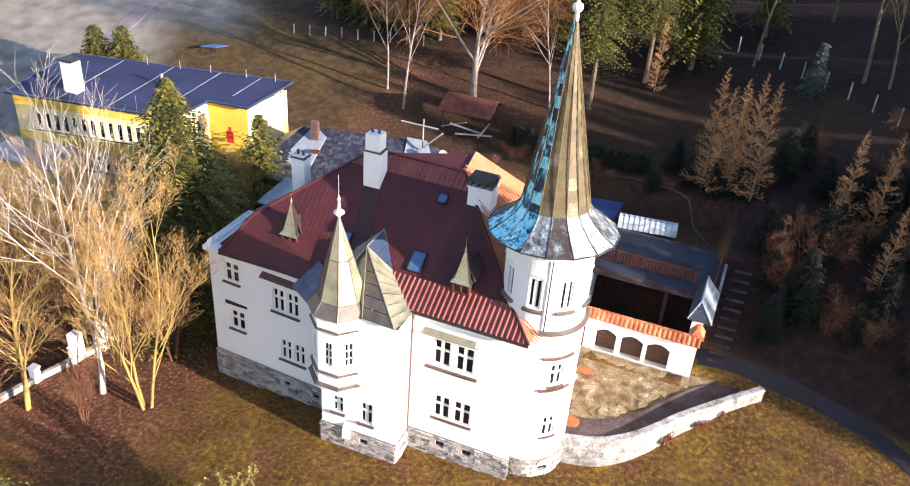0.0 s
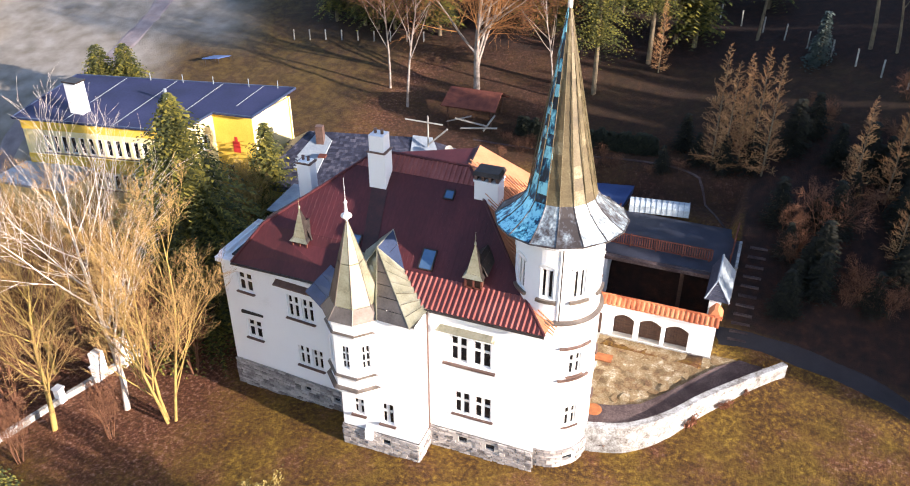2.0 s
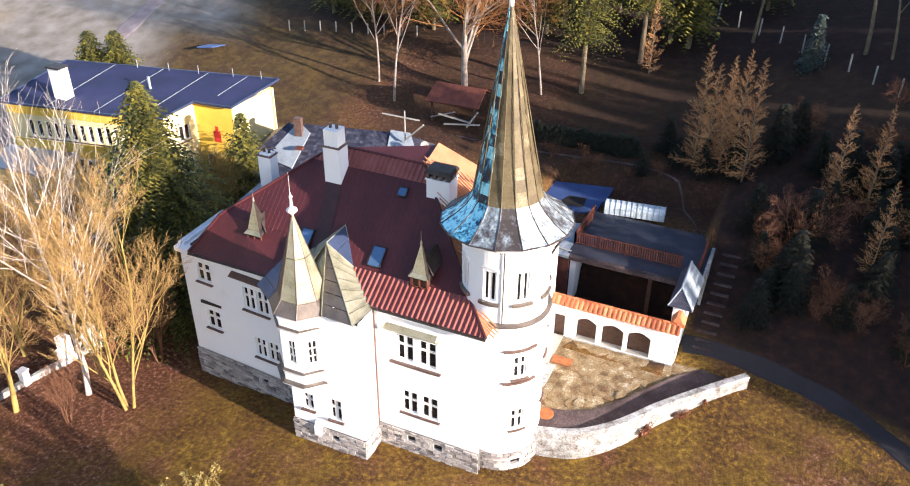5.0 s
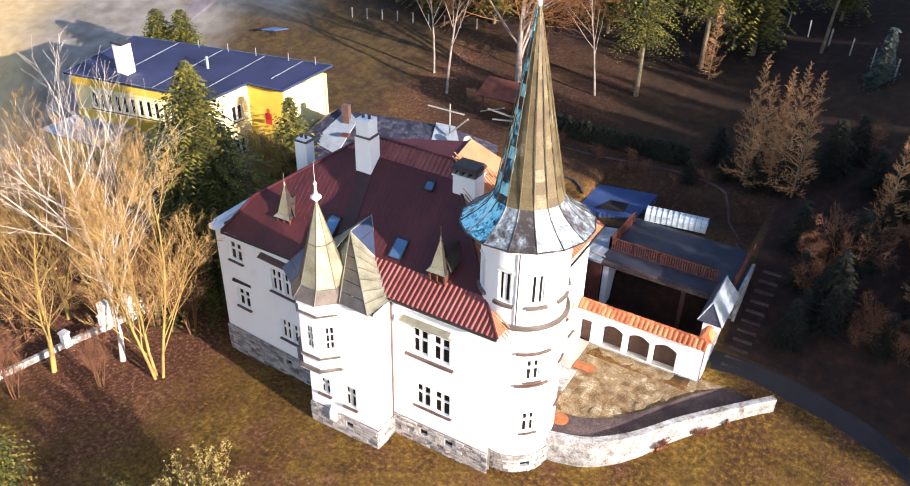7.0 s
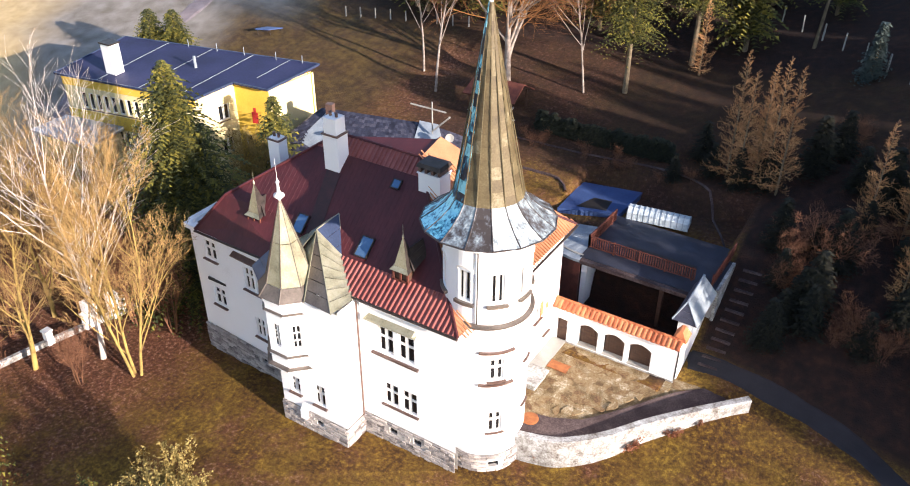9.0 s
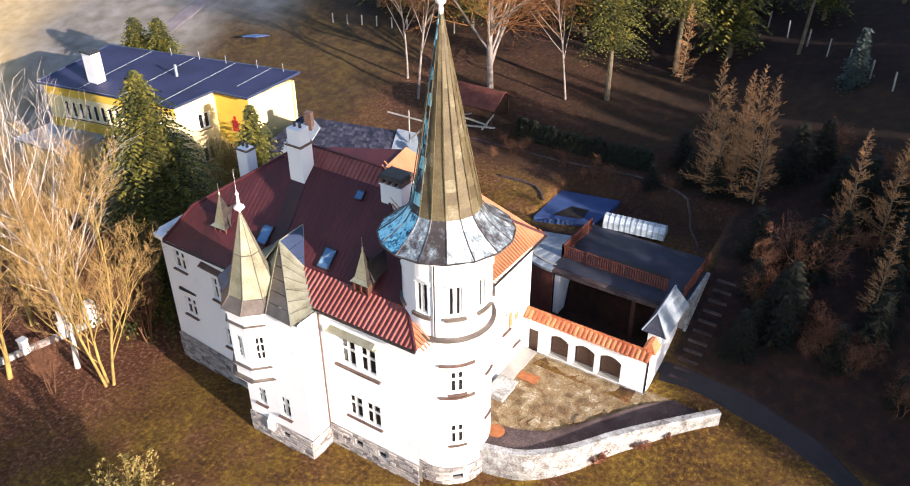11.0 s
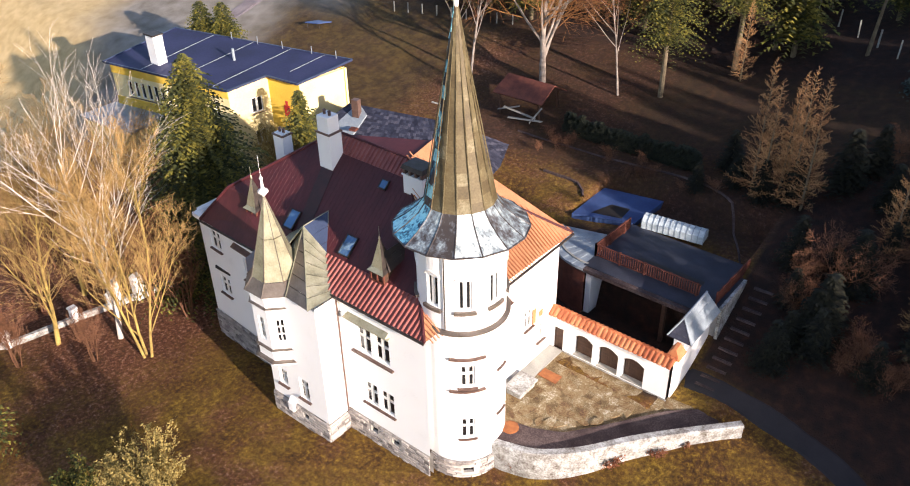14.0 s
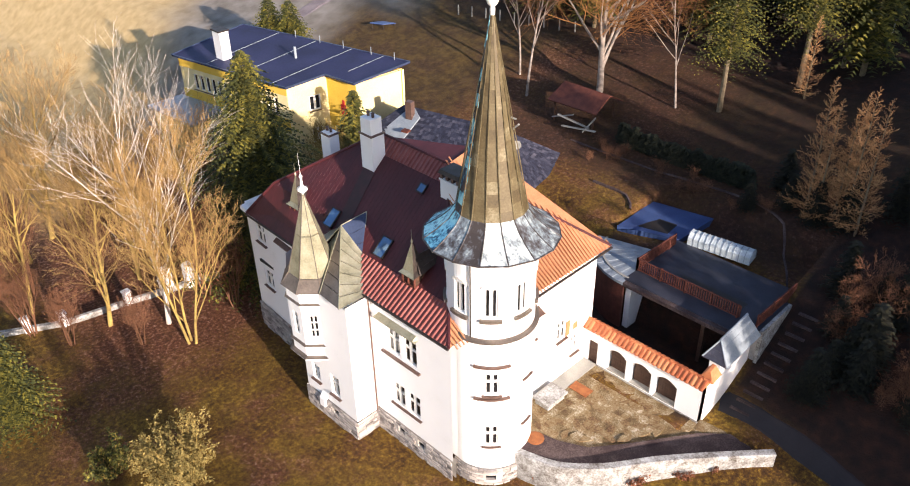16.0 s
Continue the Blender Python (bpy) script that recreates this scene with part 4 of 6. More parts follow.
SKIRT = [(3.42, 15.35), (2.72, 15.80), (2.12, 16.30), (1.80, 16.75)]
for k in range(N):
    b = Build()
    for (r0, z0), (r1, z1) in zip(SKIRT, SKIRT[1:]):
        p = [ring(r0, z0, k), ring(r0, z0, k + 1), ring(r1, z1, k + 1), ring(r1, z1, k)]
        nrm = (p[1] - p[0]).cross(p[3] - p[0]).normalized()
        b.prism([q - nrm * 0.05 for q in p], p)
    leaning(b.put("skirt_sheet", VERDIGRIS_SHADED if 8 <= k <= 10 else PATINA, tower))
b = Build()
for k in range(N):
    for (r0, z0), (r1, z1) in zip(SKIRT, SKIRT[1:]):
        b.rod(ring(r0, z0, k), ring(r1, z1, k), 0.035, n=6)
    b.rod(ring(3.43, 15.33, k), ring(3.43, 15.33, k + 1), 0.045, n=6)
leaning(b.put("seam", PATINA, tower))


# cone: staggered copper sheets, one object each
def cone_r(z):
    t = (z - 16.6) / (26.2 - 16.6)
    return 1.80 * (1 - t) ** 1.0 * (1 - 0.10 * math.sin(math.pi * t)) + 0.05 * t


core = Build().turned(TX, TY, [(cone_r(z) - 0.03, z) for z in [16.6 + 9.6 * i / 12 for i in range(13)]], N, math.pi / N)
leaning(core.put("cone_core", DARKMETAL, tower))
ROWS_C = 16
for j in range(ROWS_C):
    z0, z1 = 16.6 + 9.5 * j / ROWS_C, 16.6 + 9.5 * (j + 1) / ROWS_C + 0.02
    shared = {}
    for k in range(N):
        odd = k % 2
        key = odd
        if key not in shared:
            dz = 0.28 * odd
            za, zb = min(z0 + dz, 26.1), min(z1 + dz, 26.15)
            if j == 0 and odd:
                za = z0
            a0, a1 = -math.pi / N * 0.985, math.pi / N * 0.985
            lo = [Vector((cone_r(za) * math.cos(a), cone_r(za) * math.sin(a), za)) for a in (a0, a1)]
            hi = [Vector((cone_r(zb) * math.cos(a), cone_r(zb) * math.sin(a), zb)) for a in (a1, a0)]
            p = [*lo, *hi]
            nrm = Vector((1, 0, 0.16)).normalized()
            shared[key] = Build().prism([q - nrm * 0.05 for q in p], [p[0] + nrm * 0.035, p[1] + nrm * 0.035, p[2] + nrm * 0.008, p[3] + nrm * 0.008]).mesh("copper_sheet", COPPER)
        ob = put("copper_sheet", shared[key], tower)
        # flank away from the sun: patina and painted blue shade together
        if 8 <= k <= 10:
            ob.material_slots[0].link = "OBJECT"
            ob.material_slots[0].material = VERDIGRIS_SHADED
        ob.matrix_local = LEAN @ Matrix.Translation((TX, TY, 0)) @ Matrix.Rotation(math.tau * (k + 1) / N, 4, "Z")
b = Build()
for k in range(N):
    b.rod((TX + (cone_r(16.65) + 0.02) * math.cos(math.tau * (k + 0.5) / N), TY + (cone_r(16.65) + 0.02) * math.sin(math.tau * (k + 0.5) / N), 16.65), (TX, TY, 26.4), 0.03, 0.012, n=5)
leaning(b.put("standing_seam", COPPER, tower))
b = Build().turned(TX, TY, [(0.10, 25.9), (0.12, 26.2), (0.10, 26.35), (0.22, 26.45), (0.27, 26.6), (0.22, 26.75), (0.08, 26.85), (0.05, 27.05), (0.02, 27.9)], 16)
leaning(smooth(b.put("finial", TRIM, tower, "pale ball finial on the spire")))


# ---- arcade, court and garden wall ----
arcade = thing("arcade_wall", "white arcade wall with dark arches and tiled coping", "wall")
AY = 11.6
ark = flat((0.3, AY), (8.5, AY))
ARCHES = [(1.75, 3.12), (3.45, 4.9), (5.15, 6.65)]
door_hole = (0.25, 1.0, 2.0, 3.75)
b = Build()
pierced(b, ark, 0, 8.2, 1.2, 4.75, [door_hole] + [(a, c, 2.15, 3.95) for a, c in ARCHES], 0.45)
ark_wall = b.put("wall", PLASTER, arcade)
for a, c in ARCHES:
    # segmental heads: the spandrels fill a taller opening's corners
    b = Build()
    n, rise = 8, 0.32
    for i in range(n):
        u0, u1 = a + (c - a) * i / n, a + (c - a) * (i + 1) / n
        d = [3.95 - rise + rise * math.sin(math.pi * t / n) for t in (i, i + 1)]
        b.prism([ark(u0, d[0], 0.002), ark(u1, d[1], 0.002), ark(u1, 3.96, 0.002), ark(u0, 3.96, 0.002)],
                [ark(u0, d[0], 0.44), ark(u1, d[1], 0.44), ark(u1, 3.96, 0.44), ark(u0, 3.96, 0.44)])
    b.put("arch_head", PLASTER, ark_wall)
    b = Build()
    cell(b, ark, a, c, 2.15, 2.2, 0.0, 0.4)
    b.put("arch_sill", CONCRETE, ark_wall)
    b = Build()
    k = a + 0.05
    while k < c - 0.05:
        cell(b, ark, k, min(k + 0.16, c - 0.02), 2.2, 3.9, 0.40, 0.44)
        k += 0.17
    b.put("timber_gate", WOOD, ark_wall, "red-brown boarded gate in the arch")
b = Build()
cell(b, ark, 0.28, 0.97, 2.0, 3.72, 0.2, 0.26)
b.put("door_leaf", WOOD, ark_wall, "dark wooden door")
# end wall going back, and its plinth
b = Build().box((8.05, AY + 0.45, 1.2), (8.5, 16.9, 4.75))
b.put("end_wall", PLASTER, arcade)
b = Build().box((0.3, AY - 0.06, 1.2), (8.55, AY, 2.1))
b.put("plinth", WALLCAP, arcade)
# tiled coping: pantiles in two slopes
cope = Build().prism([(0.2, AY - 0.3, 4.74), (8.6, AY - 0.3, 4.74), (8.6, AY + 0.7, 4.74), (0.2, AY + 0.7, 4.74)], [(0.2, AY + 0.15, 5.12), (8.6, AY + 0.15, 5.12), (8.6, AY + 0.3, 5.12), (0.2, AY + 0.3, 5.12)])
coping = cope.put("coping", ORANGE, arcade)
for i in range(27):
    x = 0.3 + i * 0.31
    for y0, y1 in ((AY - 0.36, AY + 0.2), (AY + 0.8, AY + 0.26)):
        b = Build()
        pr = [(0.13 * math.cos(math.pi * q / 5), 0.10 * math.sin(math.pi * q / 5)) for q in range(6)]
        b.prism([(x + 0.15 + u, y0, 4.73 + v) for u, v in pr], [(x + 0.15 + u * 0.9, y1, 5.12 + v) for u, v in pr])
        b.put("pantile", ORANGE, coping)
b = Build()
for i in range(19):
    b.rod((0.25 + i * 0.45, AY + 0.23, 5.14), (0.25 + i * 0.45 + 0.42, AY + 0.23, 5.17), 0.10, 0.085, n=10)
b.put("ridge_tile", ORANGE, coping)
b = Build().prism([(7.85, AY + 0.55, 4.74), (8.75, AY + 0.55, 4.74), (8.75, 13.1, 4.9), (7.85, 13.1, 4.9)], [(8.2, AY + 0.75, 5.35), (8.4, AY + 0.75, 5.35), (8.4, 12.9, 5.5), (8.2, 12.9, 5.5)])
b.put("end_coping", ORANGE, arcade, "short orange tiled cap on the end pier")
# small hipped shed roof over the stair head
kiosk = thing("stair_pavilion", "small pavilion with pale sheet roof over the stair", "pavilion")
Build().box((7.75, 13.4, 2.0), (8.45, 16.8, 5.6)).put("wall", PLASTER, kiosk)
rg0, rg1 = Vector((8.05, 13.7, 6.7)), Vector((8.05, 16.6, 6.9))
panelled("roof_face", [((7.45, 16.9, 5.75), (7.45, 13.0, 5.55), rg0, rg1)], SLATE, kiosk, 6, thick=0.08)
# east slope: pale sheet colour stands for sunlight falling on it
panelled("roof_face", [((9.0, 13.0, 5.5), (9.0, 16.9, 5.65), rg1, rg0)], PALESHEET, kiosk, 3, thick=0.08, label="pale sheet slope, whitened for the sun")
panelled("roof_face", [((7.45, 13.0, 5.55), (9.0, 13.0, 5.5), rg0 + Vector((0.02, 0, 0)), rg0)], SLATE, kiosk, 4, thick=0.08)
Build().rod(rg0, rg1, 0.08).rod((7.45, 13.0, 5.6), rg0, 0.05).rod((9.0, 13.0, 5.55), rg0, 0.05).put("ridge_cap", PALESHEET, kiosk)
Build().box((8.85, 16.9, 3.2), (9.05, 20.6, 5.9)).put("parapet", WALLCAP, kiosk)

# court
GW = [(2.3, 2.75), (3.3, 2.95), (4.6, 3.35), (5.7, 4.05), (7.0, 5.3), (8.6, 7.4), (10.6, 9.6), (13.0, 12.05)]


def curve_through(pts, n=8):
    out = []
    for k in range(len(pts) - 1):
        p0, p1, p2, p3 = (Vector(pts[max(0, min(len(pts) - 1, k + d))]) for d in (-1, 0, 1, 2))
        for s in range(n):
            t = s / n
            out.append(0.5 * (2 * p1 + (p2 - p0) * t + (2 * p0 - 5 * p1 + 4 * p2 - p3) * t * t + (3 * p1 - p0 - 3 * p2 + p3) * t ** 3))
    return out + [Vector(pts[-1])]


line = curve_through(GW)
court = thing("court_paving", "worn flagstone court with asphalt margin", "pavement", kind="structure")
edge_in = [(p.x, p.y) for p in line]
CZ = 2.02
poly = [(0.3, 4.5), (1.5, 4.2), *edge_in, (11.5, 12.4), (8.5, 12.0), (8.5, AY - 0.03), (0.3, AY - 0.03)]


def court_z(x, y):
    return CZ - 0.25 * step(8.5, 13, x)


b = Build().prism([(x, y, 0.3) for x, y in poly], [(x, y, court_z(x, y)) for x, y in poly])
b.put("bed", JOINT, court)


def inside(x, y, pl):
    c = False
    for (xa, ya), (xb, yb) in zip(pl, pl[1:] + pl[:1]):
        if (ya > y) != (yb > y) and x < (xb - xa) * (y - ya) / (yb - ya) + xa:
            c = not c
    return c


# asphalt margin along the garden wall
mar_in = [(2.3, 4.6), (3.6, 4.9), (5.2, 5.7), (6.4, 7.2), (7.6, 8.9), (9.0, 10.9), (10.3, 12.2)]
strip = [*edge_in[2:-3], (11.6, 12.2), *mar_in[::-1]]
b = Build().prism([(x, y, 1.7) for x, y in strip], [(x, y, court_z(x, y) + 0.03) for x, y in strip])
b.put("asphalt_margin", CRACKED, court, "worn cracked asphalt margin")
Build().box((0.32, 7.9, 1.7), (1.3, AY - 0.05, CZ + 0.06)).put("concrete_apron", CONCRETE, court, "pale concrete strip beside the house")
rnd = random.Random(5)
margin_poly = strip
gap, nx, ny = 0.52, 20, 16
knots = {(i, j): (0.75 + i * gap + 0.12 * math.sin(j * 2.1) + rnd.uniform(-.14, .14), 4.3 + j * gap + 0.12 * math.sin(i * 1.7) + rnd.uniform(-.14, .14)) for i in range(nx + 1) for j in range(ny + 1)}
for i in range(nx):
    for j in range(ny):
        pts = [knots[i, j], knots[i + 1, j], knots[i + 1, j + 1], knots[i, j + 1]]
        cxm, cym = sum(p[0] for p in pts) / 4, sum(p[1] for p in pts) / 4
        if rnd.random() < 0.16 or (cxm < 1.6 and cym > 7.7) or not all(inside(x, y, poly) and not inside(x, y, margin_poly) for x, y in pts):
            continue
        loop = []
        for k in range(4):
            (xa, ya), (xb, yb) = pts[k], pts[(k + 1) % 4]
            for t in (0.16, 0.84):
                x, y = xa + (xb - xa) * t, ya + (yb - ya) * t
                loop.append((cxm + (x - cxm) * 0.97, cym + (y - cym) * 0.97))
        z = court_z(cxm, cym) + rnd.uniform(0.002, 0.012)
        Build().prism([(x, y, z - 0.08) for x, y in loop], [(x, y, z) for x, y in loop]).put("flagstone", FLAG, court)
Build().box((0.75, 6.35, CZ), (1.75, 7.85, CZ + 0.42)).box((0.62, 6.2, CZ + 0.42), (1.9, 8.0, CZ + 0.54)).put("stone_bench", WALLCAP)
tagged(bpy.data.objects["stone_bench"], "pale stone block table standing on the court", "table")
mat_ob = Build().box((1.35, 8.75, CZ + 0.035), (2.65, 9.5, CZ + 0.085)).put("door_mat", RUST)
tagged(mat_ob, "flat rust-orange board lying on the flagstones", "board")
lid = Build().turned(2.62, 4.15, [(0.5, CZ), (0.52, CZ + 0.06), (0.44, CZ + 0.09)], 20).put("well_lid", RUST)
tagged(lid, "round rusty iron well lid beside the tower", "lid")

# curved garden wall in segments with a coping
gwall = thing("garden_wall", "curved whitewashed garden wall, mossy and weathered", "wall")
body, cap_ = Build(), Build()
for p, q in zip(line, line[1:]):
    d = (q - p).normalized()
    s = Vector((d.y, -d.x)) * 0.2
    za, zb = (1.95 + 0.055 * (v.x - 2.3) for v in (p, q))
    ga, gb = ground_z(p.x, p.y) - 0.4, ground_z(q.x, q.y) - 0.4
    body.prism([(*(p - s), ga), (*(p + s), ga), (*(q + s), gb), (*(q - s), gb)], [(*(p - s), za), (*(p + s), za), (*(q + s), zb), (*(q - s), zb)])
    s2 = s * 1.3
    cap_.prism([(*(p - s2), za), (*(p + s2), za), (*(q + s2), zb), (*(q - s2), zb)], [(*(p - s), za + 0.1), (*(p + s), za + 0.1), (*(q + s), zb + 0.1), (*(q - s), zb + 0.1)])
body.put("wall", WALLCAP, gwall)
cap_.put("coping", WALLCAP, gwall)

# ---- terrace and yard behind the arcade ----
terrace = thing("terrace", "flat grey-felted terrace over a sunken yard", "terrace")
TZ = 5.76
Build().box((-0.1, 15.98, TZ - 0.22), (8.85, 22.3, TZ)).put("deck", GREYSLAB, terrace)
Build().box((-0.2, 15.62, TZ - 0.34), (7.4, 15.98, TZ - 0.06)).put("fascia", CRACKED, terrace, "dark weathered concrete fascia")
Build().box((-0.05, 19.6, 1.8), (8.8, 20.0, TZ - 0.22)).box((8.4, 17.0, 1.8), (8.8, 20, TZ - 0.22)).put("back_wall", STONE, terrace)
Build().box((0.1, 16.0, 1.8), (0.5, 19.6, TZ - 0.22)).put("pier", PLASTER, terrace)
Build().box((5.5, 16.3, 1.8), (5.75, 16.55, TZ - 0.22)).put("post", WOOD, terrace)
Build().box((2.4, 17.6, TZ + 0.004), (7.0, 19.0, TZ + 0.014)).put("wet_patch", DARKFELT, terrace, "dark wet patch on the felt")
c0, nf = Vector((-0.1, 20.1)), 14
fan_edge = []
for i in range(nf + 1):
    a = radians(192 + (272 - 192) * i / nf)
    rr = 4.5
    fan_edge.append((c0.x + rr * math.cos(a), c0.y + rr * math.sin(a)))
for i in range(nf):
    (xa, ya), (xb, yb) = fan_edge[i], fan_edge[i + 1]
    lift = 0.03 * (i % 2)
    Build().prism([(c0.x, c0.y, TZ - 0.1), (xa, ya, TZ - 0.25), (xb, yb, TZ - 0.25)], [(c0.x, c0.y, TZ + 0.08), (xa, ya, TZ - 0.08 + lift), (xb, yb, TZ - 0.08 + lift)]).put("fan_sheet", PALESHEET, terrace, "grey sheet of the fan-shaped roof")
b = Build()
for i in range(nf):
    b.bar((fan_edge[i][0] * 0.86, 20.1 + (fan_edge[i][1] - 20.1) * 0.86, TZ + 0.0), (fan_edge[i + 1][0] * 0.86, 20.1 + (fan_edge[i + 1][1] - 20.1) * 0.86, TZ + 0.0), 0.14, 0.06)
b.put("drain_strip", CONCRETE, terrace)
for i in range(nf):
    (xa, ya), (xb, yb) = fan_edge[i], fan_edge[i + 1]
    Build().prism([(xa * .97, ya + .1, 1.8), (xb * .97, yb + .1, 1.8), (xb * .9, yb + .3, 1.8), (xa * .9, ya + .3, 1.8)], [(xa * .97, ya + .1, TZ - .25), (xb * .97, yb + .1, TZ - .25), (xb * .9, yb + .3, TZ - .25), (xa * .9, ya + .3, TZ - .25)]).put("wall_panel", REDWOOD, terrace, "dark red-brown curved wall under the fan roof")


def railing(name, p, q, label):
    r = thing(name, label, "railing")
    p, q = Vector(p), Vector(q)
    n = max(2, int((q - p).length / 0.16))
    rail = Build()
    for h in (0.12, 0.92):
        rail.bar(p + Vector((0, 0, h)), q + Vector((0, 0, h)), 0.08, 0.07)
    rail.put("rail", REDWOOD, r)
    proto = Build().bar((0, 0, 0.12), (0, 0, 0.92), 0.085, 0.035).mesh("baluster", REDWOOD)
    for i in range(n + 1):
        ob = put("baluster", proto, r)
        ob.location = p.lerp(q, i / n)
    for i in range(int((q - p).length / 1.8) + 1):
        v = p + (q - p).normalized() * min(i * 1.8, (q - p).length)
        Build().bar(v, v + Vector((0, 0, 1.0)), 0.11, 0.11).put("post", REDWOOD, r)
    return r


railing("terrace_railing", (-0.05, 17.3, TZ), (7.3, 17.3, TZ), "red-brown wooden terrace railing with thin balusters")
railing("terrace_railing", (-0.05, 17.3, TZ), (0.1, 21.6, TZ), "red-brown wooden terrace railing with thin balusters")
railing("terrace_railing", (8.5, 17.2, TZ), (8.6, 21.8, TZ), "red-brown wooden terrace railing with thin balusters")
pool = thing("pool_cover", "blue-tarpaulined rectangular pool behind the terrace", "pool cover")
Build().prism([(-4.2, 20.9, TZ - 0.4), (0.0, 22.4, TZ - 0.4), (0.25, 26.4, TZ - 0.4), (-4.3, 25.5, TZ - 0.4)], [(-4.2, 20.9, TZ + 0.05), (0.0, 22.4, TZ + 0.05), (0.25, 26.4, TZ + 0.07), (-4.3, 25.5, TZ + 0.07)]).put("cover", TARP, pool)
Build().prism([(-3.2, 21.8, TZ + 0.05), (-1.0, 22.4, TZ + 0.05), (-1.1, 24.0, TZ + 0.05), (-2.6, 23.8, TZ + 0.05)], [(-3.1, 21.9, TZ + 0.066), (-1.1, 22.5, TZ + 0.066), (-1.2, 23.9, TZ + 0.066), (-2.5, 23.7, TZ + 0.066)]).put("puddle", DARKFELT, pool)
gh = thing("cold_frame", "long frosted polycarbonate cold frame on the terrace", "greenhouse")
gx = Vector((0.99, 0.13, 0)).normalized()
gy = Vector((-gx.y, gx.x, 0))
g0 = Vector((0.65, 22.25, TZ))
L, D = 4.35, 1.15
for k in range(11):
    a, c = g0 + gx * (L * k / 11 + 0.01), g0 + gx * (L * (k + 1) / 11 - 0.01)
    pr = [(0, 0.0), (0.03, 0.55), (0.35, 0.85), (0.8, 0.85), (1.12, 0.55), (1.15, 0.0)]
    Build().prism([a + gy * u + Vector((0, 0, v)) for u, v in pr], [c + gy * u + Vector((0, 0, v)) for u, v in pr]).put("panel", POLY, gh)
for k in range(12):
    a = g0 + gx * L * k / 11
    b = Build()
    for (u, v), (u2, v2) in zip(pr, pr[1:]):
        b.bar(a + gy * u + Vector((0, 0, v + 0.02)), a + gy * u2 + Vector((0, 0, v2 + 0.02)), 0.05, 0.04)
    b.put("hoop", PALESHEET, gh)
# steps up the bank
for i in range(11):
    y = 13.9 + i * 0.66
    x = 9.9 + 0.03 * i
    z = terrain_z(x, y) + 0.05
    st = Build().box((x - 0.6, y - 0.09, z - 0.25), (x + 0.6, y + 0.09, z + 0.03)).put("step", CRACKED)
    tagged(st, "timber-edged garden step on the bank", "step", group="bank steps")

# ---- rubble plinth, stone by stone ----
def plinth(name, at, u0, u1, z0, z1, holes=(), out=0.10, seed=1, cut=1):
    bed = Build()
    pierced(bed, at, u0, u1, z0, z1, list(holes), 0.3, 0.3 if cut > 1 else 50)
    base = bed.put("plinth", MORTAR, villa, "grey rubble stone plinth")
    r = random.Random(seed)
    z = z0 + 0.45
    while z < z1 - 0.08:
        h = min(r.uniform(0.13, 0.24), z1 - z)
        u = u0
        while u < u1 - 0.05:
            w = min(r.uniform(0.28, 0.62), u1 - u)
            if not any(h0 - 0.02 < u + w and u < h1 + 0.02 and a0 - 0.02 < z + h and z < a1 + 0.02 for h0, h1, a0, a1 in holes):
                b = Build()
                g = 0.014
                d = -r.uniform(0.03, out)
                p = [(u + g, z + g), (u + w - g, z + g), (u + w - g, z + h - g), (u + g, z + h - g)]
                b.prism([at(*q, 0.02) for q in p], [at(q[0] + (0.012 if q[0] < u + w / 2 else -0.012), q[1] + (0.01 if q[1] < z + h / 2 else -0.01), d) for q in p])
                b.put("stone", STONE, base)
            u += w
        z += h
    for h in holes:
        b = Build()
        cell(b, at, h[0], h[1], h[2], h[3], 0.18, 0.22)
        b.put("cellar_window", GLASS, base)
    return base


plinth("plinth", flat((-6.25, -0.07), (0.15, -0.07)), 0, 6.4, -0.5, 1.5, cellar, seed=1)
plinth("plinth", flat((-11.15, -1.72), (-6.18, -1.72)), 0, 4.97, -0.6, 1.3, [(2.6, 3.1, 0.55, 0.95)], seed=2)
plinth("plinth", flat((-6.18, -1.72), (-6.18, -0.07)), 0, 1.65, -0.5, 1.3, seed=3)
plinth("plinth", flat((-20.75, 1.23), (-11.17, 0.53)), 0, 9.58, -1.2, 1.3, [(5.4, 5.9, 0.4, 0.8), (7.6, 8.1, 0.3, 0.7)], seed=4)
plinth("plinth", flat((-11.17, 0.53), (-11.17, -1.72)), 0, 2.25, -0.8, 1.3, seed=5)
plinth("plinth", drum(TX, TY, 2.46), radians(-100) * 2.46, radians(-8) * 2.46, -0.5, 1.25, [(radians(-45) * 2.46 - 0.3, radians(-45) * 2.46 + 0.3, 0.35, 0.72)], seed=6, cut=8)


# ---- buildings behind ----
def seg_wall(owner, p, q, z0, z1, holes, mat, thick=0.3, name="wall"):
    at = flat(p, q)
    b = Build()
    pierced(b, at, 0, (Vector(q) - Vector(p)).length, z0, z1, list(holes), thick)
    w = b.put(name, mat, owner)
    for h in holes:
        window(w, at, *h, transom=1.0, leaves=1 if h[1] - h[0] < 0.9 else 2, sill=True, sill_out=0.06)
    return w


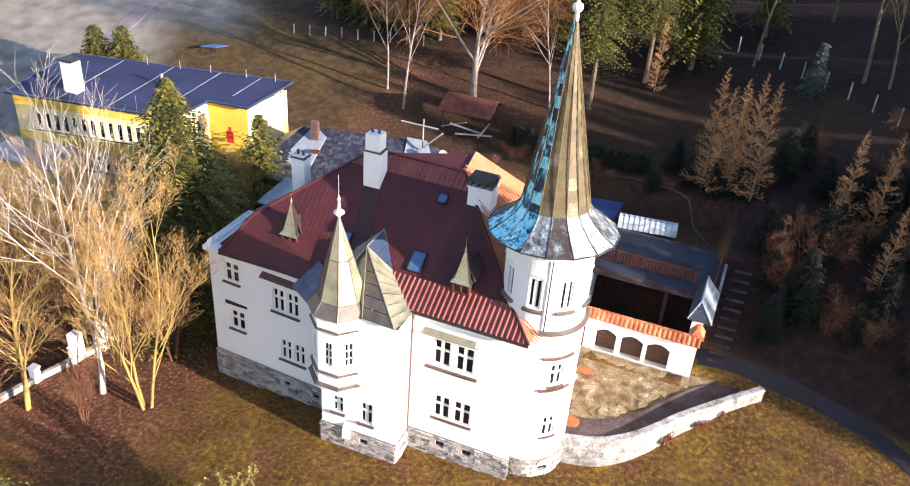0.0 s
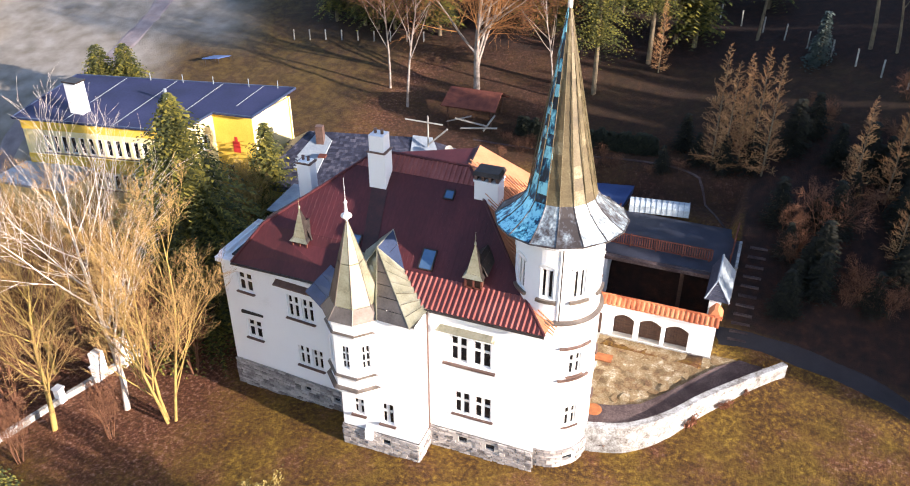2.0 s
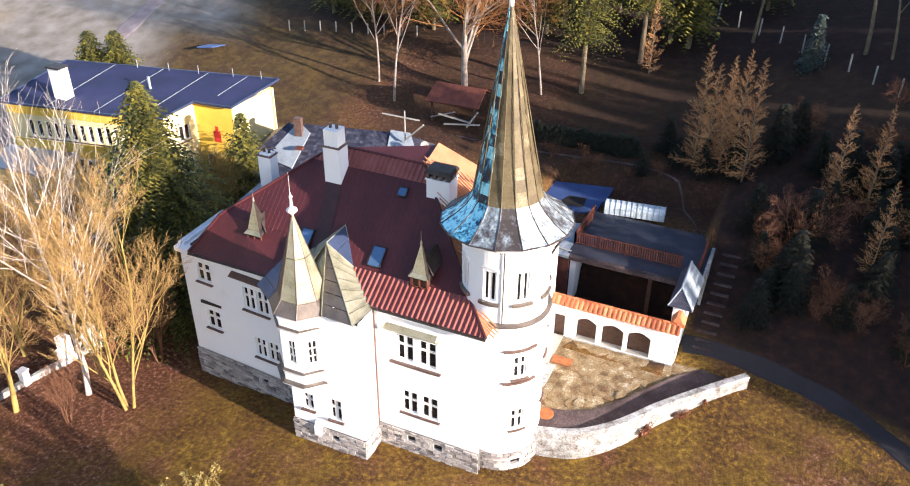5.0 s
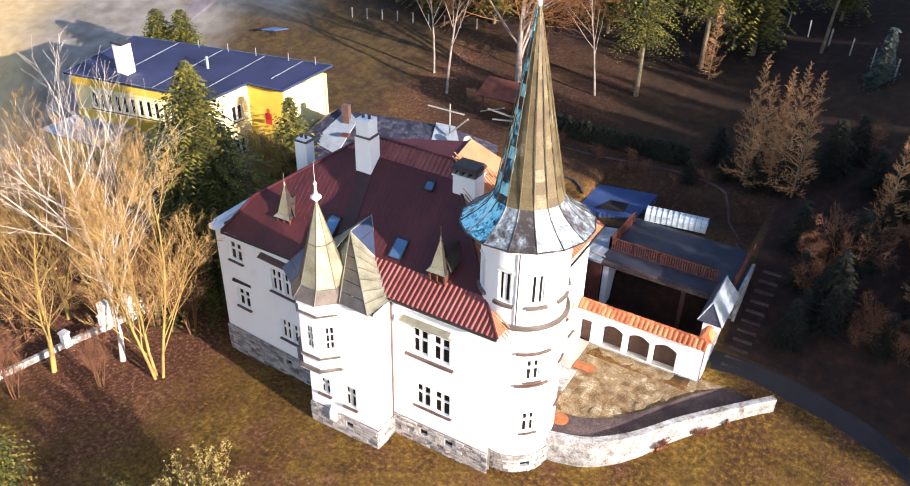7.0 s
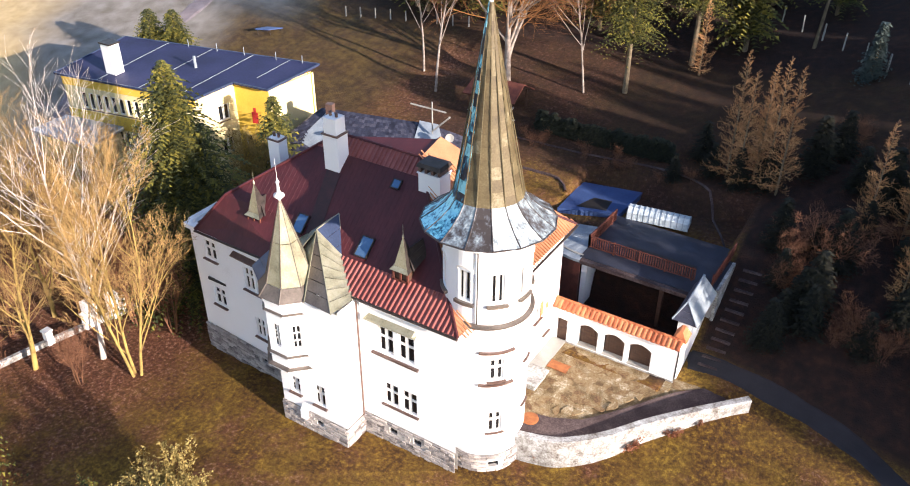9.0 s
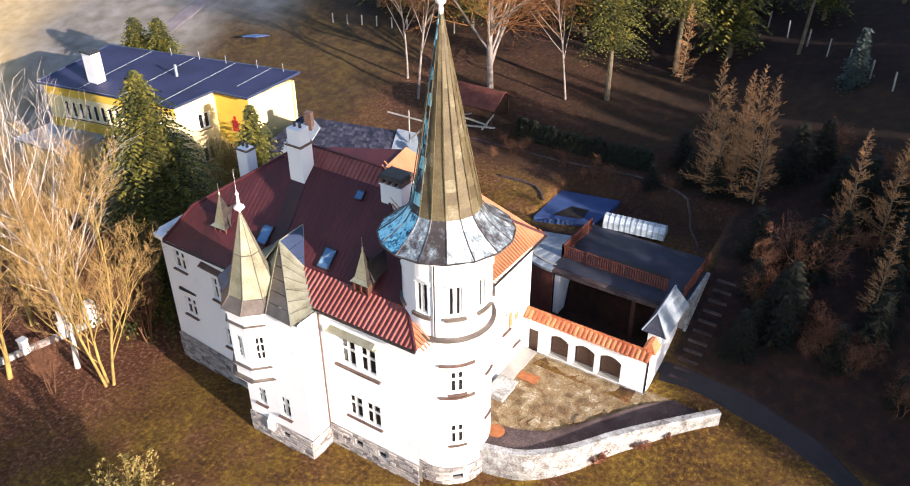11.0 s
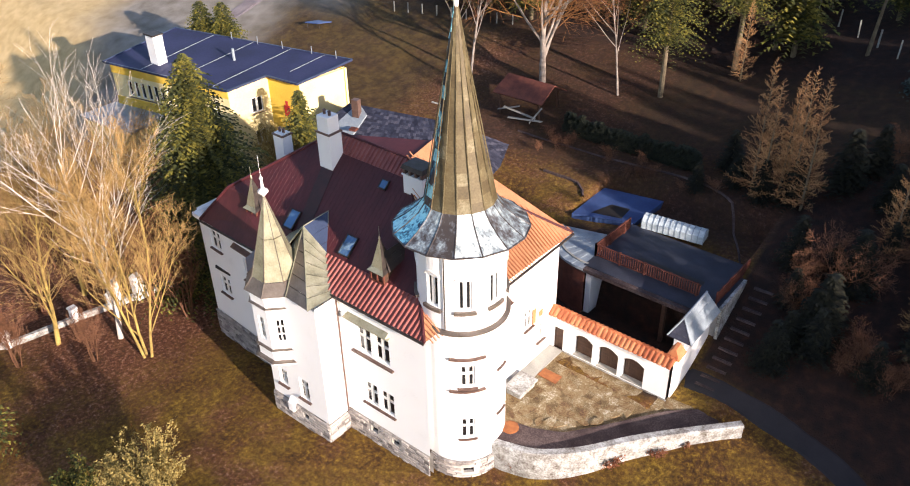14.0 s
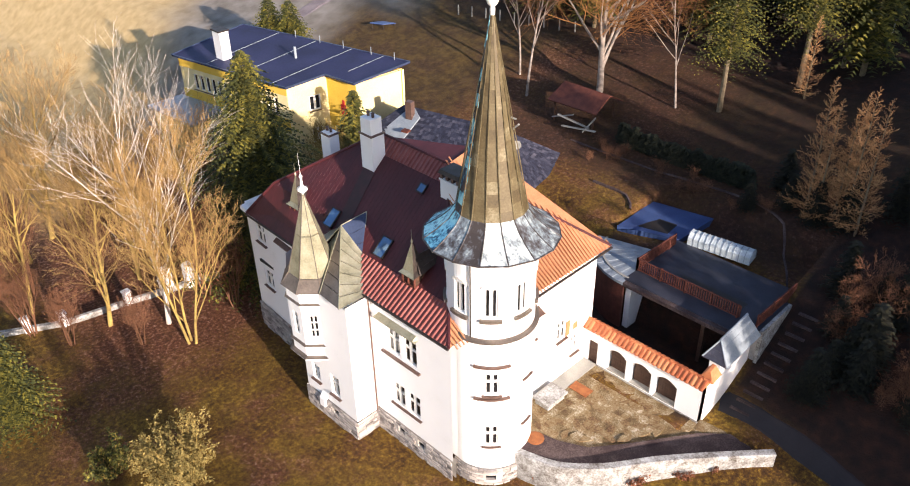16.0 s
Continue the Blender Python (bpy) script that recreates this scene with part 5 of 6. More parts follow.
school = thing("yellow_building", "yellow two-storey building with blue low-pitched roof", "building")
SP = [(-46.4, 11.1), (-33.1, 13.6), (-32.6, 17.4), (-29.2, 17.9), (-28.7, 22.9), (-47.3, 18.6)]
SZ = 10.45
holes_w = [(1.6 + k * 0.78, 2.15 + k * 0.78, 7.6, 9.1) for k in range(14)] + [(1.6 + k * 0.78, 2.15 + k * 0.78, 4.6, 6.0) for k in range(14)]
seg_wall(school, SP[0], SP[1], 0.5, SZ, holes_w, CREAM_AND_SUNLIT)
# this east-facing wall is paled from yellow to paint the sun on it
seg_wall(school, SP[1], SP[2], 0.5, SZ, [(2.0, 3.1, 7.6, 9.0), (2.0, 3.1, 4.6, 6.0)], CREAM_AND_SUNLIT)
seg_wall(school, SP[2], SP[3], 0.5, SZ, [(0.5, 1.3, 4.6, 6.0)], YELLOW)
# east end, likewise paled in colour for direct sun
seg_wall(school, SP[3], SP[4], 0.5, SZ, [], CREAM_AND_SUNLIT)
seg_wall(school, SP[4], SP[5], 0.5, SZ, [], YELLOW)
seg_wall(school, SP[5], SP[0], 0.5, SZ, [], YELLOW)
ov = [(-46.8, 10.7), (-32.7, 13.3), (-32.2, 17.0), (-28.8, 17.4), (-28.3, 23.3), (-47.7, 19.0)]


def school_z(x, y):
    return SZ + 0.12 + 0.07 * (y - 11 - 0.25 * (x + 46))


Build().prism([(x, y, school_z(x, y) - 0.14) for x, y in ov], [(x, y, school_z(x, y)) for x, y in ov]).put("roof", BLUEROOF, school)
b = Build()
for t in (0.24, 0.47, 0.68, 0.86):
    p, q = Vector((-46.8 + 18.3 * t, 10.7 + 3.5 * t)), Vector((-47.7 + 19.4 * t, 19.0 + 4.3 * t))
    if t > 0.72:
        p = p.lerp(q, 0.55)
    b.bar((p.x, p.y, school_z(*p) + 0.03), (q.x, q.y, school_z(*q) + 0.02), 0.03, 0.03)
b.put("roof_seam", PALESHEET, school, "pale seams across the roof")
b = Build()
for k in range(len(ov)):
    p, q = ov[k], ov[(k + 1) % len(ov)]
    b.bar((*p, school_z(*p) + 0.02), (*q, school_z(*q) + 0.02), 0.12, 0.1)
b.put("roof_edge", BLUEMETAL, school)
ch = Build().box((-42.9, 13.0, 9.5), (-41.7, 13.9, 13.2)).put("chimney", PLASTER, school, "tall white chimney")
Build().box((-43.0, 12.9, 13.2), (-41.6, 14.0, 13.32)).put("cap", DARKMETAL, ch)
b = Build()
for t in (0.35, 0.5, 0.64, 0.8, 0.93):
    p = Vector((-47.5 + 19.2 * t, 18.8 + 4.2 * t))
    b.rod((p.x, p.y, school_z(*p)), (p.x, p.y, school_z(*p) + 0.7), 0.03)
b.rod((-37, 17.5, 10.8), (-37, 17.5, 11.9), 0.12)
b.put("vent_pipe", PALESHEET, school)
b = Build().bar((-46.4, 11.06, SZ - 0.45), (-33.1, 13.56, SZ - 0.45), 0.06, 0.85)
b.put("eave_band", YELLOW, school)
b = Build().bar((-46.4, 11.06, 6.8), (-33.1, 13.56, 6.8), 0.06, 1.2)
b.put("floor_band", YELLOW, school)
mural = Build()
m_at = flat(SP[2], SP[3])
cell(mural, m_at, 1.5, 2.1, 7.2, 8.2, -0.03, 0.0)
cell(mural, m_at, 1.7, 1.95, 8.2, 8.6, -0.03, 0.0)
mural.put("wall_painting", RED, school, "faded red and white painted shape on the wall")
annex = thing("flat_annex", "low cream annex with a grey flat roof", "building")
AP = [(-46.8, 7.9), (-40.6, 8.4), (-41.2, 11.9), (-46.6, 11.0)]
for k in range(4):
    p, q = AP[k], AP[(k + 1) % 4]
    seg_wall(annex, p, q, 0.0, 6.3, [(4.2, 5.2, 3.6, 5.2)] if k == 0 else [], CREAM_AND_SUNLIT)
Build().prism([(-47.2, 7.5, 6.3), (-40.2, 8.0, 6.3), (-40.8, 12.0, 6.3), (-47.0, 11.0, 6.3)], [(-47.2, 7.5, 6.5), (-40.2, 8.0, 6.5), (-40.8, 12.0, 6.6), (-47.0, 11.0, 6.6)]).put("roof", PALESHEET, annex)

old = thing("old_house", "old whitewashed house with mottled slate roof", "house")
HX0, HX1, HY0, HY1, HE, HR = -27.5, -11.4, 14.6, 22.2, 5.9, 9.1
seg_wall(old, (HX0, HY0), (HX1, HY0), 0.5, HE, [(2 + k * 3, 3 + k * 3, 3.2, 4.6) for k in range(6)], PLASTER)
seg_wall(old, (HX1, HY0), (HX1, HY1), 0.5, HE, [(2.5, 3.4, 3.6, 5.0)], PLASTER)
seg_wall(old, (HX1, HY1), (HX0, HY1), 0.5, HE, [], PLASTER)
seg_wall(old, (HX0, HY1), (HX0, HY0), 0.5, HE, [(2, 3, 3.2, 4.6)], PLASTER)
O = [Vector((HX0 - .5, HY0 - .5, HE - .1)), Vector((HX1 + .5, HY0 - .5, HE - .1)), Vector((HX1 + .5, HY1 + .5, HE - .1)), Vector((HX0 - .5, HY1 + .5, HE - .1))]
R0, R1 = Vector((HX0 + 3.4, 18.4, HR)), Vector((HX1 - 3.4, 18.4, HR))
Build().slab([O[0], O[1], R1, R0], 0.15).slab([O[2], O[3], R0, R1], 0.15).slab([O[1], O[2], R1], 0.15).slab([O[3], O[0], R0], 0.15).put("roof", SLATE, old)


def shingles(lo0, lo1, hi1, hi0, rows, size, mat, parent, seed):
    """Slates in courses over a slope."""
    r = random.Random(seed)
    b = Build()
    lo0, lo1, hi1, hi0 = (Vector(q) for q in (lo0, lo1, hi1, hi0))
    nrm = (lo1 - lo0).cross(hi0 - lo0).normalized()
    if nrm.z < 0:
        nrm = -nrm
    for k in range(rows):
        a, c = lo0.lerp(hi0, k / rows), lo1.lerp(hi1, k / rows)
        a2, c2_ = lo0.lerp(hi0, (k + 1.1) / rows), lo1.lerp(hi1, (k + 1.1) / rows)
        n = max(1, int((c - a).length / size))
        for i in range(n):
            t0, t1 = (i + 0.04) / n, (i + 0.96) / n
            h = r.uniform(0.02, 0.05)
            p = [a.lerp(c, t0), a.lerp(c, t1), a2.lerp(c2_, t1), a2.lerp(c2_, t0)]
            b.add([p[0] + nrm * h, p[1] + nrm * h, p[2] + nrm * 0.01, p[3] + nrm * 0.01, p[0], p[1]], [(0, 1, 2, 3), (0, 4, 5, 1)])
    ob = b.put("slate", mat, parent)
    return tagged(ob, kind="stuff")


shingles(O[0], O[1], R1, R0, 22, 0.26, SLATE, old, 1)
shingles(O[1], O[2], R1, R1, 22, 0.26, SLATE, old, 2)
shingles(O[3], O[0], R0, R0, 22, 0.26, SLATE, old, 3)
# pale sheet cross-gable
Build().slab([(-25.2, 15.9, 7.15), (-22.8, 15.1, 6.8), (-22.0, 17.6, 8.8), (-23.2, 18.4, 9.3)], 0.12).put("patched_roof", PALESHEET, old, "pale sheet-patched slope")
Build().slab([(-15.6, 16.4, 7.6), (-12.2, 15.4, 6.9), (-14.0, 18.3, 9.25), (-15.6, 18.4, 9.3)], 0.12).put("patched_roof", PALESHEET, old)
Build().box((-23.2, 17.3, 8.5), (-22.6, 17.8, 10.0)).put("chimney", SILL, old, "short brick chimney")
Build().box((-22.7, 15.9, 8.0), (-22.1, 16.4, 8.15)).put("roof_hatch", REDWOOD, old)
b = Build().rod((-14.2, 17.5, 8.8), (-14.2, 17.5, 11.4), 0.06).bar((-16.0, 17.6, 11.0), (-13.0, 17.3, 10.8), 0.10, 0.08).bar((-14.2, 17.4, 9.0), (-12.6, 17.0, 10.6), 0.12)
b.put("antenna_mast", CONCRETE, old, "pale antenna mast with crossbars")
dish = Build().turned(0, 0, [(0.0, 0.0), (0.15, 0.02), (0.27, 0.07), (0.33, 0.12), (0.3, 0.12), (0.12, 0.04)], 20).put("satellite_dish", CONCRETE, old)
dish.matrix_local = pose(-12.4, 16.4, 9.2, 70, 0, 20)
old.matrix_basis = Matrix.Translation((-25.0, 19.5, 0.2)) @ Matrix.Rotation(radians(13), 4, "Z") @ Matrix.Translation((24.1, -18.4, 0))
shed = thing("white_shed", "small white lean-to with pale roof", "shed")
Build().box((-23.5, 11.2, 0.5), (-22.4, 14.5, 6.8)).put("wall", PLASTER, shed)
Build().slab([(-23.8, 10.9, 6.8), (-22.1, 10.9, 6.8), (-22.1, 14.8, 7.05), (-23.8, 14.8, 7.05)], 0.12).put("roof", PALESHEET, shed)

# broken garden pavilion
gaz = thing("garden_pavilion", "collapsing dark wooden garden pavilion", "pavilion")
gz = terrain_z(-15, 30.8)
for dx, dy in ((-2, -1.4), (2, -1.4), (2, 1.4), (-2, 1.4)):
    Build().bar((-15 + dx, 30.8 + dy, gz - 0.3), (-15 + dx, 30.8 + dy, gz + 1.9), 0.14, 0.14).put("post", WOOD, gaz)
Build().slab([(-17.5, 29.0, gz + 1.7), (-12.5, 29.0, gz + 1.8), (-12.6, 31.0, gz + 2.8), (-17.3, 31.0, gz + 2.8)], 0.1).slab([(-12.5, 32.8, gz + 1.8), (-17.5, 32.8, gz + 1.8), (-17.3, 31.0, gz + 2.8), (-12.6, 31.0, gz + 2.8)], 0.1).put("roof", REDWOOD, gaz)
for k, (a, c) in enumerate((((-17, 29.2, gz + .2), (-14.6, 28.8, gz + 1.2)), ((-16, 28.6, gz + .9), (-13.2, 29.2, gz + .3)), ((-13.4, 28.6, gz + .1), (-12.6, 29.2, gz + 1.4)), ((-15.4, 28.4, gz + .15), (-12.2, 28.7, gz + .5)))):
    Build().bar(a, c, 0.22, 0.07).put("fallen_board", CONCRETE, gaz)
net = thing("trampoline", "small blue trampoline on the grass", "trampoline")
nz = terrain_z(-44, 33.4)
Build().prism([(-45, 32.6, nz + .5), (-43.6, 33.2, nz + .5), (-42.8, 34.4, nz + .5), (-44.4, 33.8, nz + .5)], [(-45, 32.6, nz + .6), (-43.6, 33.2, nz + .6), (-42.8, 34.4, nz + .6), (-44.4, 33.8, nz + .6)]).put("mat", TARP, net)
for x, y in ((-44.8, 32.75), (-43.6, 33.3), (-43.0, 34.3), (-44.3, 33.7)):
    Build().rod((x, y, nz - .1), (x, y, nz + .5), 0.04).put("leg", DARKMETAL, net)

# ---- fences and hedge ----
wf = thing("masonry_fence", "low white masonry fence with square piers", "fence")
WF = [Vector((-36.5, -15.5)), Vector((-32.3, -8.9)), Vector((-31.2, -4.3)), Vector((-29.7, 1.0)), Vector((-28.4, 4.2))]
for k, (p, q) in enumerate(zip(WF, WF[1:])):
    d = (q - p).normalized()
    s = Vector((d.y, -d.x)) * 0.15
    za, zb = ground_z(*p), ground_z(*q)
    Build().prism([(*(p - s), za - .5), (*(p + s), za - .5), (*(q + s), zb - .5), (*(q - s), zb - .5)], [(*(p - s), za + .45), (*(p + s), za + .45), (*(q + s), zb + .45), (*(q - s), zb + .45)]).put("base_wall", WALLCAP, wf)
    n = max(1, int((q - p).length / 2.4))
    for i in range(n):
        v = p.lerp(q, i / n)
        z = ground_z(*v)
        pier = Build().box((v.x - 0.24, v.y - 0.24, z - .4), (v.x + .24, v.y + .24, z + 1.15)).box((v.x - 0.3, v.y - 0.3, z + 1.15), (v.x + .3, v.y + .3, z + 1.27)).put("pier", PLASTER, wf)
gate_pier = Build().box((-30.9, -1.6, -1.8), (-30.2, -0.9, 0.6)).box((-30.2, 0.0, -1.8), (-29.5, 0.7, 0.6)).put("gate_pier", PLASTER, wf)

FP = [(-14, 60), (-3.6, 54.7), (2.4, 51.9), (9.2, 46.3), (17.1, 38.7), (26, 29)]
fl = curve_through(FP, 6)
acc, prev = 0.0, fl[0]
post_me = Build().box((-0.055, -0.055, -0.4), (0.055, 0.055, 1.5)).mesh("fence_post", CONCRETE)
for q in fl[1:]:
    seg = (q - prev).length
    while acc < seg:
        v = prev.lerp(q, acc / seg)
        ob = put("fence_post", post_me)
        ob.location = (v.x, v.y, terrain_z(v.x, v.y))
        ob.rotation_euler = (random.uniform(-.04, .04), random.uniform(-.04, .04), random.uniform(0, 1))
        tagged(ob, "pale concrete fence post at the wood's edge", "fence post", group="wood fence posts")
        acc += 2.7
    acc -= seg
    prev = q
for k in range(9):
    x = -24.5 - k * 1.7
    y = 41.5 - 0.3 * k
    ob = put("fence_post", post_me)
    ob.location = (x, y, terrain_z(x, y))
    ob.scale = (0.9, 0.9, 0.7)
    tagged(ob, "grey wooden post of the field fence", "fence post", group="field fence posts")


# ---- trees ----
class Wood:
    """Grows bare limbs as tapered tubes, gathered into thick and thin wood."""

    def __init__(self, seed):
        self.r = random.Random(seed)
        self.thick, self.thin = Build(), Build()

    def limb(self, p, d, length, rad, level, deep, up=0.15, kids=(7, 6, 5), lean=0.9, wander=0.16, taper=0.25, shrink=(0.42, 0.62), start=0.25):
        r = self.r
        n = 6 if level == 0 else 4 if level == 1 else 3 if level == 2 else 2
        sides = 7 if level == 0 else 5 if level == 1 else 3
        out = self.thick if level < 2 else self.thin
        pts, dirs = [p.copy()], [d.copy()]
        for k in range(n):
            d = (d + Vector((r.uniform(-1, 1), r.uniform(-1, 1), r.uniform(-1, 1))) * wander + Vector((0, 0, up * 0.35))).normalized()
            p = p + d * length / n
            pts.append(p.copy())
            dirs.append(d.copy())
        base = len(out.v)
        for k, (q, e) in enumerate(zip(pts, dirs)):
            rr = max(rad * (1 - (1 - taper) * k / n), 0.006)
            s = e.orthogonal().normalized()
            u = e.cross(s)
            out.v += [tuple(q + (s * math.cos(math.tau * i / sides) + u * math.sin(math.tau * i / sides)) * rr) for i in range(sides)]
        for k in range(n):
            out.f += [(base + k * sides + i, base + k * sides + (i + 1) % sides, base + (k + 1) * sides + (i + 1) % sides, base + (k + 1) * sides + i) for i in range(sides)]
        if level >= deep:
            return
        m = kids[min(level, len(kids) - 1)]
        for k in range(m):
            t = start + (1 - start) * (k + r.random()) / m
            f = t * n
            i = min(int(f), n - 1)
            q = pts[i].lerp(pts[i + 1], f - i)
            e = dirs[i + 1]
            side = e.orthogonal().normalized()
            side.rotate(Matrix.Rotation(r.uniform(0, math.tau), 3, e))
            nd = (e + side * lean * r.uniform(0.6, 1.25) + Vector((0, 0, up))).normalized()
            self.limb(q, nd, length * r.uniform(*shrink) * (1.15 - 0.5 * t), rad * (1 - (1 - taper) * t) * 0.55, level + 1, deep, up, kids, lean, wander, taper, shrink, 0.2)


def bare_tree(seed, height, rad, label, bark=BARK, twig=TWIG, trunks=1, deep=4, kids=(9, 6, 5, 4), lean=0.85, up=0.22, shrink=(0.42, 0.62), start=0.25, tilt=0.08, name="tree", wander=0.10):
    w = Wood(seed)
    for k in range(trunks):
        a = math.tau * k / trunks + w.r.random()
        out = tilt if trunks == 1 else 0.2
        w.limb(Vector((0.25 * math.cos(a) * (trunks > 1), 0.25 * math.sin(a) * (trunks > 1), -0.3)), Vector((out * math.cos(a), out * math.sin(a), 1)).normalized(),
               height * w.r.uniform(0.72, 0.86), rad * (1 if trunks == 1 else 0.75), 0, deep, up, kids, lean, wander, 0.2, shrink, start)
    t = thing(name, label, "tree")
    smooth(w.thick.put("trunk", bark, t))
    w.thin.put("crown", twig, t)
    return t


def conifer(seed, height, radius, label, needle=NEEDLE, tiers=34, per=13, trunk_r=0.22, bare=0.08, droop=0.35, name="spruce", ragged=0.3, leaf=1.0, power=0.85):
    r = random.Random(seed)
    t = thing(name, label, "tree")
    Build().rod((0, 0, -0.4), (0, 0, height * 0.97), trunk_r, 0.02, 9).put("trunk", BARK, t)
    v, f = [], []
    for k in range(tiers):
        s = k / (tiers - 1)
        z = height * (bare + (1 - bare) * s)
        reach = radius * (1 - s) ** power * (0.75 + ragged * r.random()) + 0.12
        n = max(4, int(per * (1 - 0.6 * s)))
        a0 = r.uniform(0, math.tau)
        for i in range(n):
            a = a0 + math.tau * (i + r.uniform(-.3, .3)) / n
            ln = reach * r.uniform(0.7, 1.12)
            m = max(3, int(ln / 0.28))
            side = Vector((-math.sin(a), math.cos(a), 0))
            for j in range(1, m + 1):
                q = j / m
                c = Vector((ln * q * math.cos(a), ln * q * math.sin(a), z - droop * ln * q * q + 0.10 * ln * q + r.uniform(-.06, .06)))
                w = (0.16 + 0.22 * (1 - q)) * (0.6 + 0.6 * r.random()) * (0.55 + radius / 5) * leaf
                for sgn in (-1, 1):
                    o = side * sgn
                    b = len(v)
                    tip = c + o * w * 1.7 + Vector((math.cos(a) * w * 1.0, math.sin(a) * w * 1.0, -w * r.uniform(0.3, 1.0)))
                    v += [tuple(c - Vector((math.cos(a), math.sin(a), 0)) * w * 0.7), tuple(c + Vector((math.cos(a), math.sin(a), 0)) * w * 0.9), tuple(tip)]
                    f.append((b, b + 1, b + 2))
    put("crown", mesh_of("crown", v, f, needle), t)
    return t


def leafy_bush(seed, height, radius, label, mat, stems=16, leaves=2600, leaf=0.10, name="bush", twig=BARK_Y):
    r = random.Random(seed)
    t = thing(name, label, "bush")
    w = Wood(seed)
    ends = []
    for k in range(stems):
        a = r.uniform(0, math.tau)
        d = Vector((math.cos(a) * r.uniform(.2, .9), math.sin(a) * r.uniform(.2, .9), 1)).normalized()
        w.limb(Vector((0.2 * math.cos(a), 0.2 * math.sin(a), -0.1)), d, height * r.uniform(.6, 1.0), 0.04, 1, 3, 0.15, (5, 5, 4), 0.8, 0.2, 0.3)
    w.thick.add(w.thin.v, w.thin.f)
    w.thick.put("stem_cluster", twig, t)
    if leaves:
        pool_v = w.thin.v
        v, f = [], []
        for k in range(leaves):
            c = Vector(r.choice(pool_v)) + Vector((r.gauss(0, .08), r.gauss(0, .08), r.gauss(0, .08)))
            if c.z < height * 0.15:
                continue
            e = Vector((r.uniform(-1, 1), r.uniform(-1, 1), r.uniform(-.6, 1))).normalized()
            s = e.orthogonal().normalized() * leaf * r.uniform(.5, 1.2)
            u = e.cross(s)
            b = len(v)
            v += [tuple(c - s), tuple(c + u * 0.6), tuple(c + s), tuple(c - u * 0.6)]
            f.append((b, b + 1, b + 2, b + 3))
        put("foliage", mesh_of("foliage", v, f, mat), t)
    return t


def plant(ob, x, y, size=1.0, turn=0.0, sink=0.0):
    ob.matrix_basis = pose(x, y, terrain_z(x, y) - sink, 0, 0, turn) @ Matrix.Scale(size, 4)
    return ob


def again(ob, x, y, size=1.0, turn=0.0):
    return copy_thing(ob, pose(x, y, terrain_z(x, y), 0, 0, turn)) if abs(size - 1) < 1e-6 else scaled_copy(ob, x, y, size, turn)


def scaled_copy(ob, x, y, size, turn):
    c = copy_thing(ob, pose(x, y, terrain_z(x, y), 0, 0, turn))
    c.scale = [s * size for s in ob.scale]
    return c


# grove west of the house
birch = plant(bare_tree(3, 19.0, 0.22, "tall white-barked birch with bare pale branches", BIRCH, BIRCH, deep=3, kids=(13, 7, 5, 3), lean=0.8, up=0.16, shrink=(0.48, 0.7), start=0.22, tilt=0.12), -26.4, -3.5, 1.0, 20)
lime = plant(bare_tree(8, 16.0, 0.155, "bare twin-stemmed tree with ochre limbs and brown twigs", BARK_Y, TAN, trunks=3, kids=(15, 8, 6, 4), lean=0.75, up=0.14, shrink=(0.36, 0.56), start=0.14), -22.8, -3.5, 1.0, 0)
ash = plant(bare_tree(14, 13.0, 0.20, "bare ochre-twigged tree beside the white fence", BARK_Y, TAN, trunks=1, kids=(14, 7, 6, 4), lean=0.85, up=0.16, shrink=(0.45, 0.66), start=0.15), -29.6, -6.6, 1.0, 50)
thicket = plant(bare_tree(21, 8.0, 0.10, "thicket of thin red-brown bare stems", TWIG, TWIG, trunks=6, kids=(9, 5, 4, 3), lean=0.7, up=0.3, name="shrub"), -27.6, 0.5, 1.0, 0)
for x, y, s, a, src in ((-36, -10, 1.0, 30, ash), (-34, -2, .95, 100, ash), (-38, -4, 1.05, 200, ash), (-41, 2, 1.0, 270, ash), (-37, 3.5, .9, 10, ash), (-44, -7, 1.1, 140, ash), (-33, 4.5, .85, 60, ash),
                        (-24.3, 1.0, .8, 90, thicket), (-30, 6.5, 1.0, 40, thicket), (-25.5, -6.0, .55, 10, thicket), (-34.5, 1.5, 1.0, 120, thicket), (-39, -9, 1.1, 160, thicket), (-28.5, 2.8, .9, 220, thicket), (-29.5, -9.5, .6, 15, thicket), (-42, 5, 1.0, 310, thicket), (-35, -5, .9, 70, thicket), (-37, 0, 1.0, 20, thicket), (-40, -1, 1.1, 200, thicket), (-36.5, 6, .9, 250, thicket), (-33, -11, .8, 280, thicket), (-45, 0, 1.1, 45, thicket), (-32.5, 2.5, .8, 330, thicket), (-38.5, 8, .8, 100, thicket), (-47, -4, 1.2, 10, ash), (-43, -12, 1.1, 60, ash), (-39, -14, 1.0, 150, ash)):
    again(src, x, y, s, a)
plant(bare_tree(30, 7.5, 0.12, "spreading bare shrub with yellow-green twigs", BARK_Y, BARK_Y, trunks=5, deep=4, kids=(10, 7, 5, 4), lean=0.85, up=0.25, name="shrub"), -27.4, 13.0, 1.0, 0)
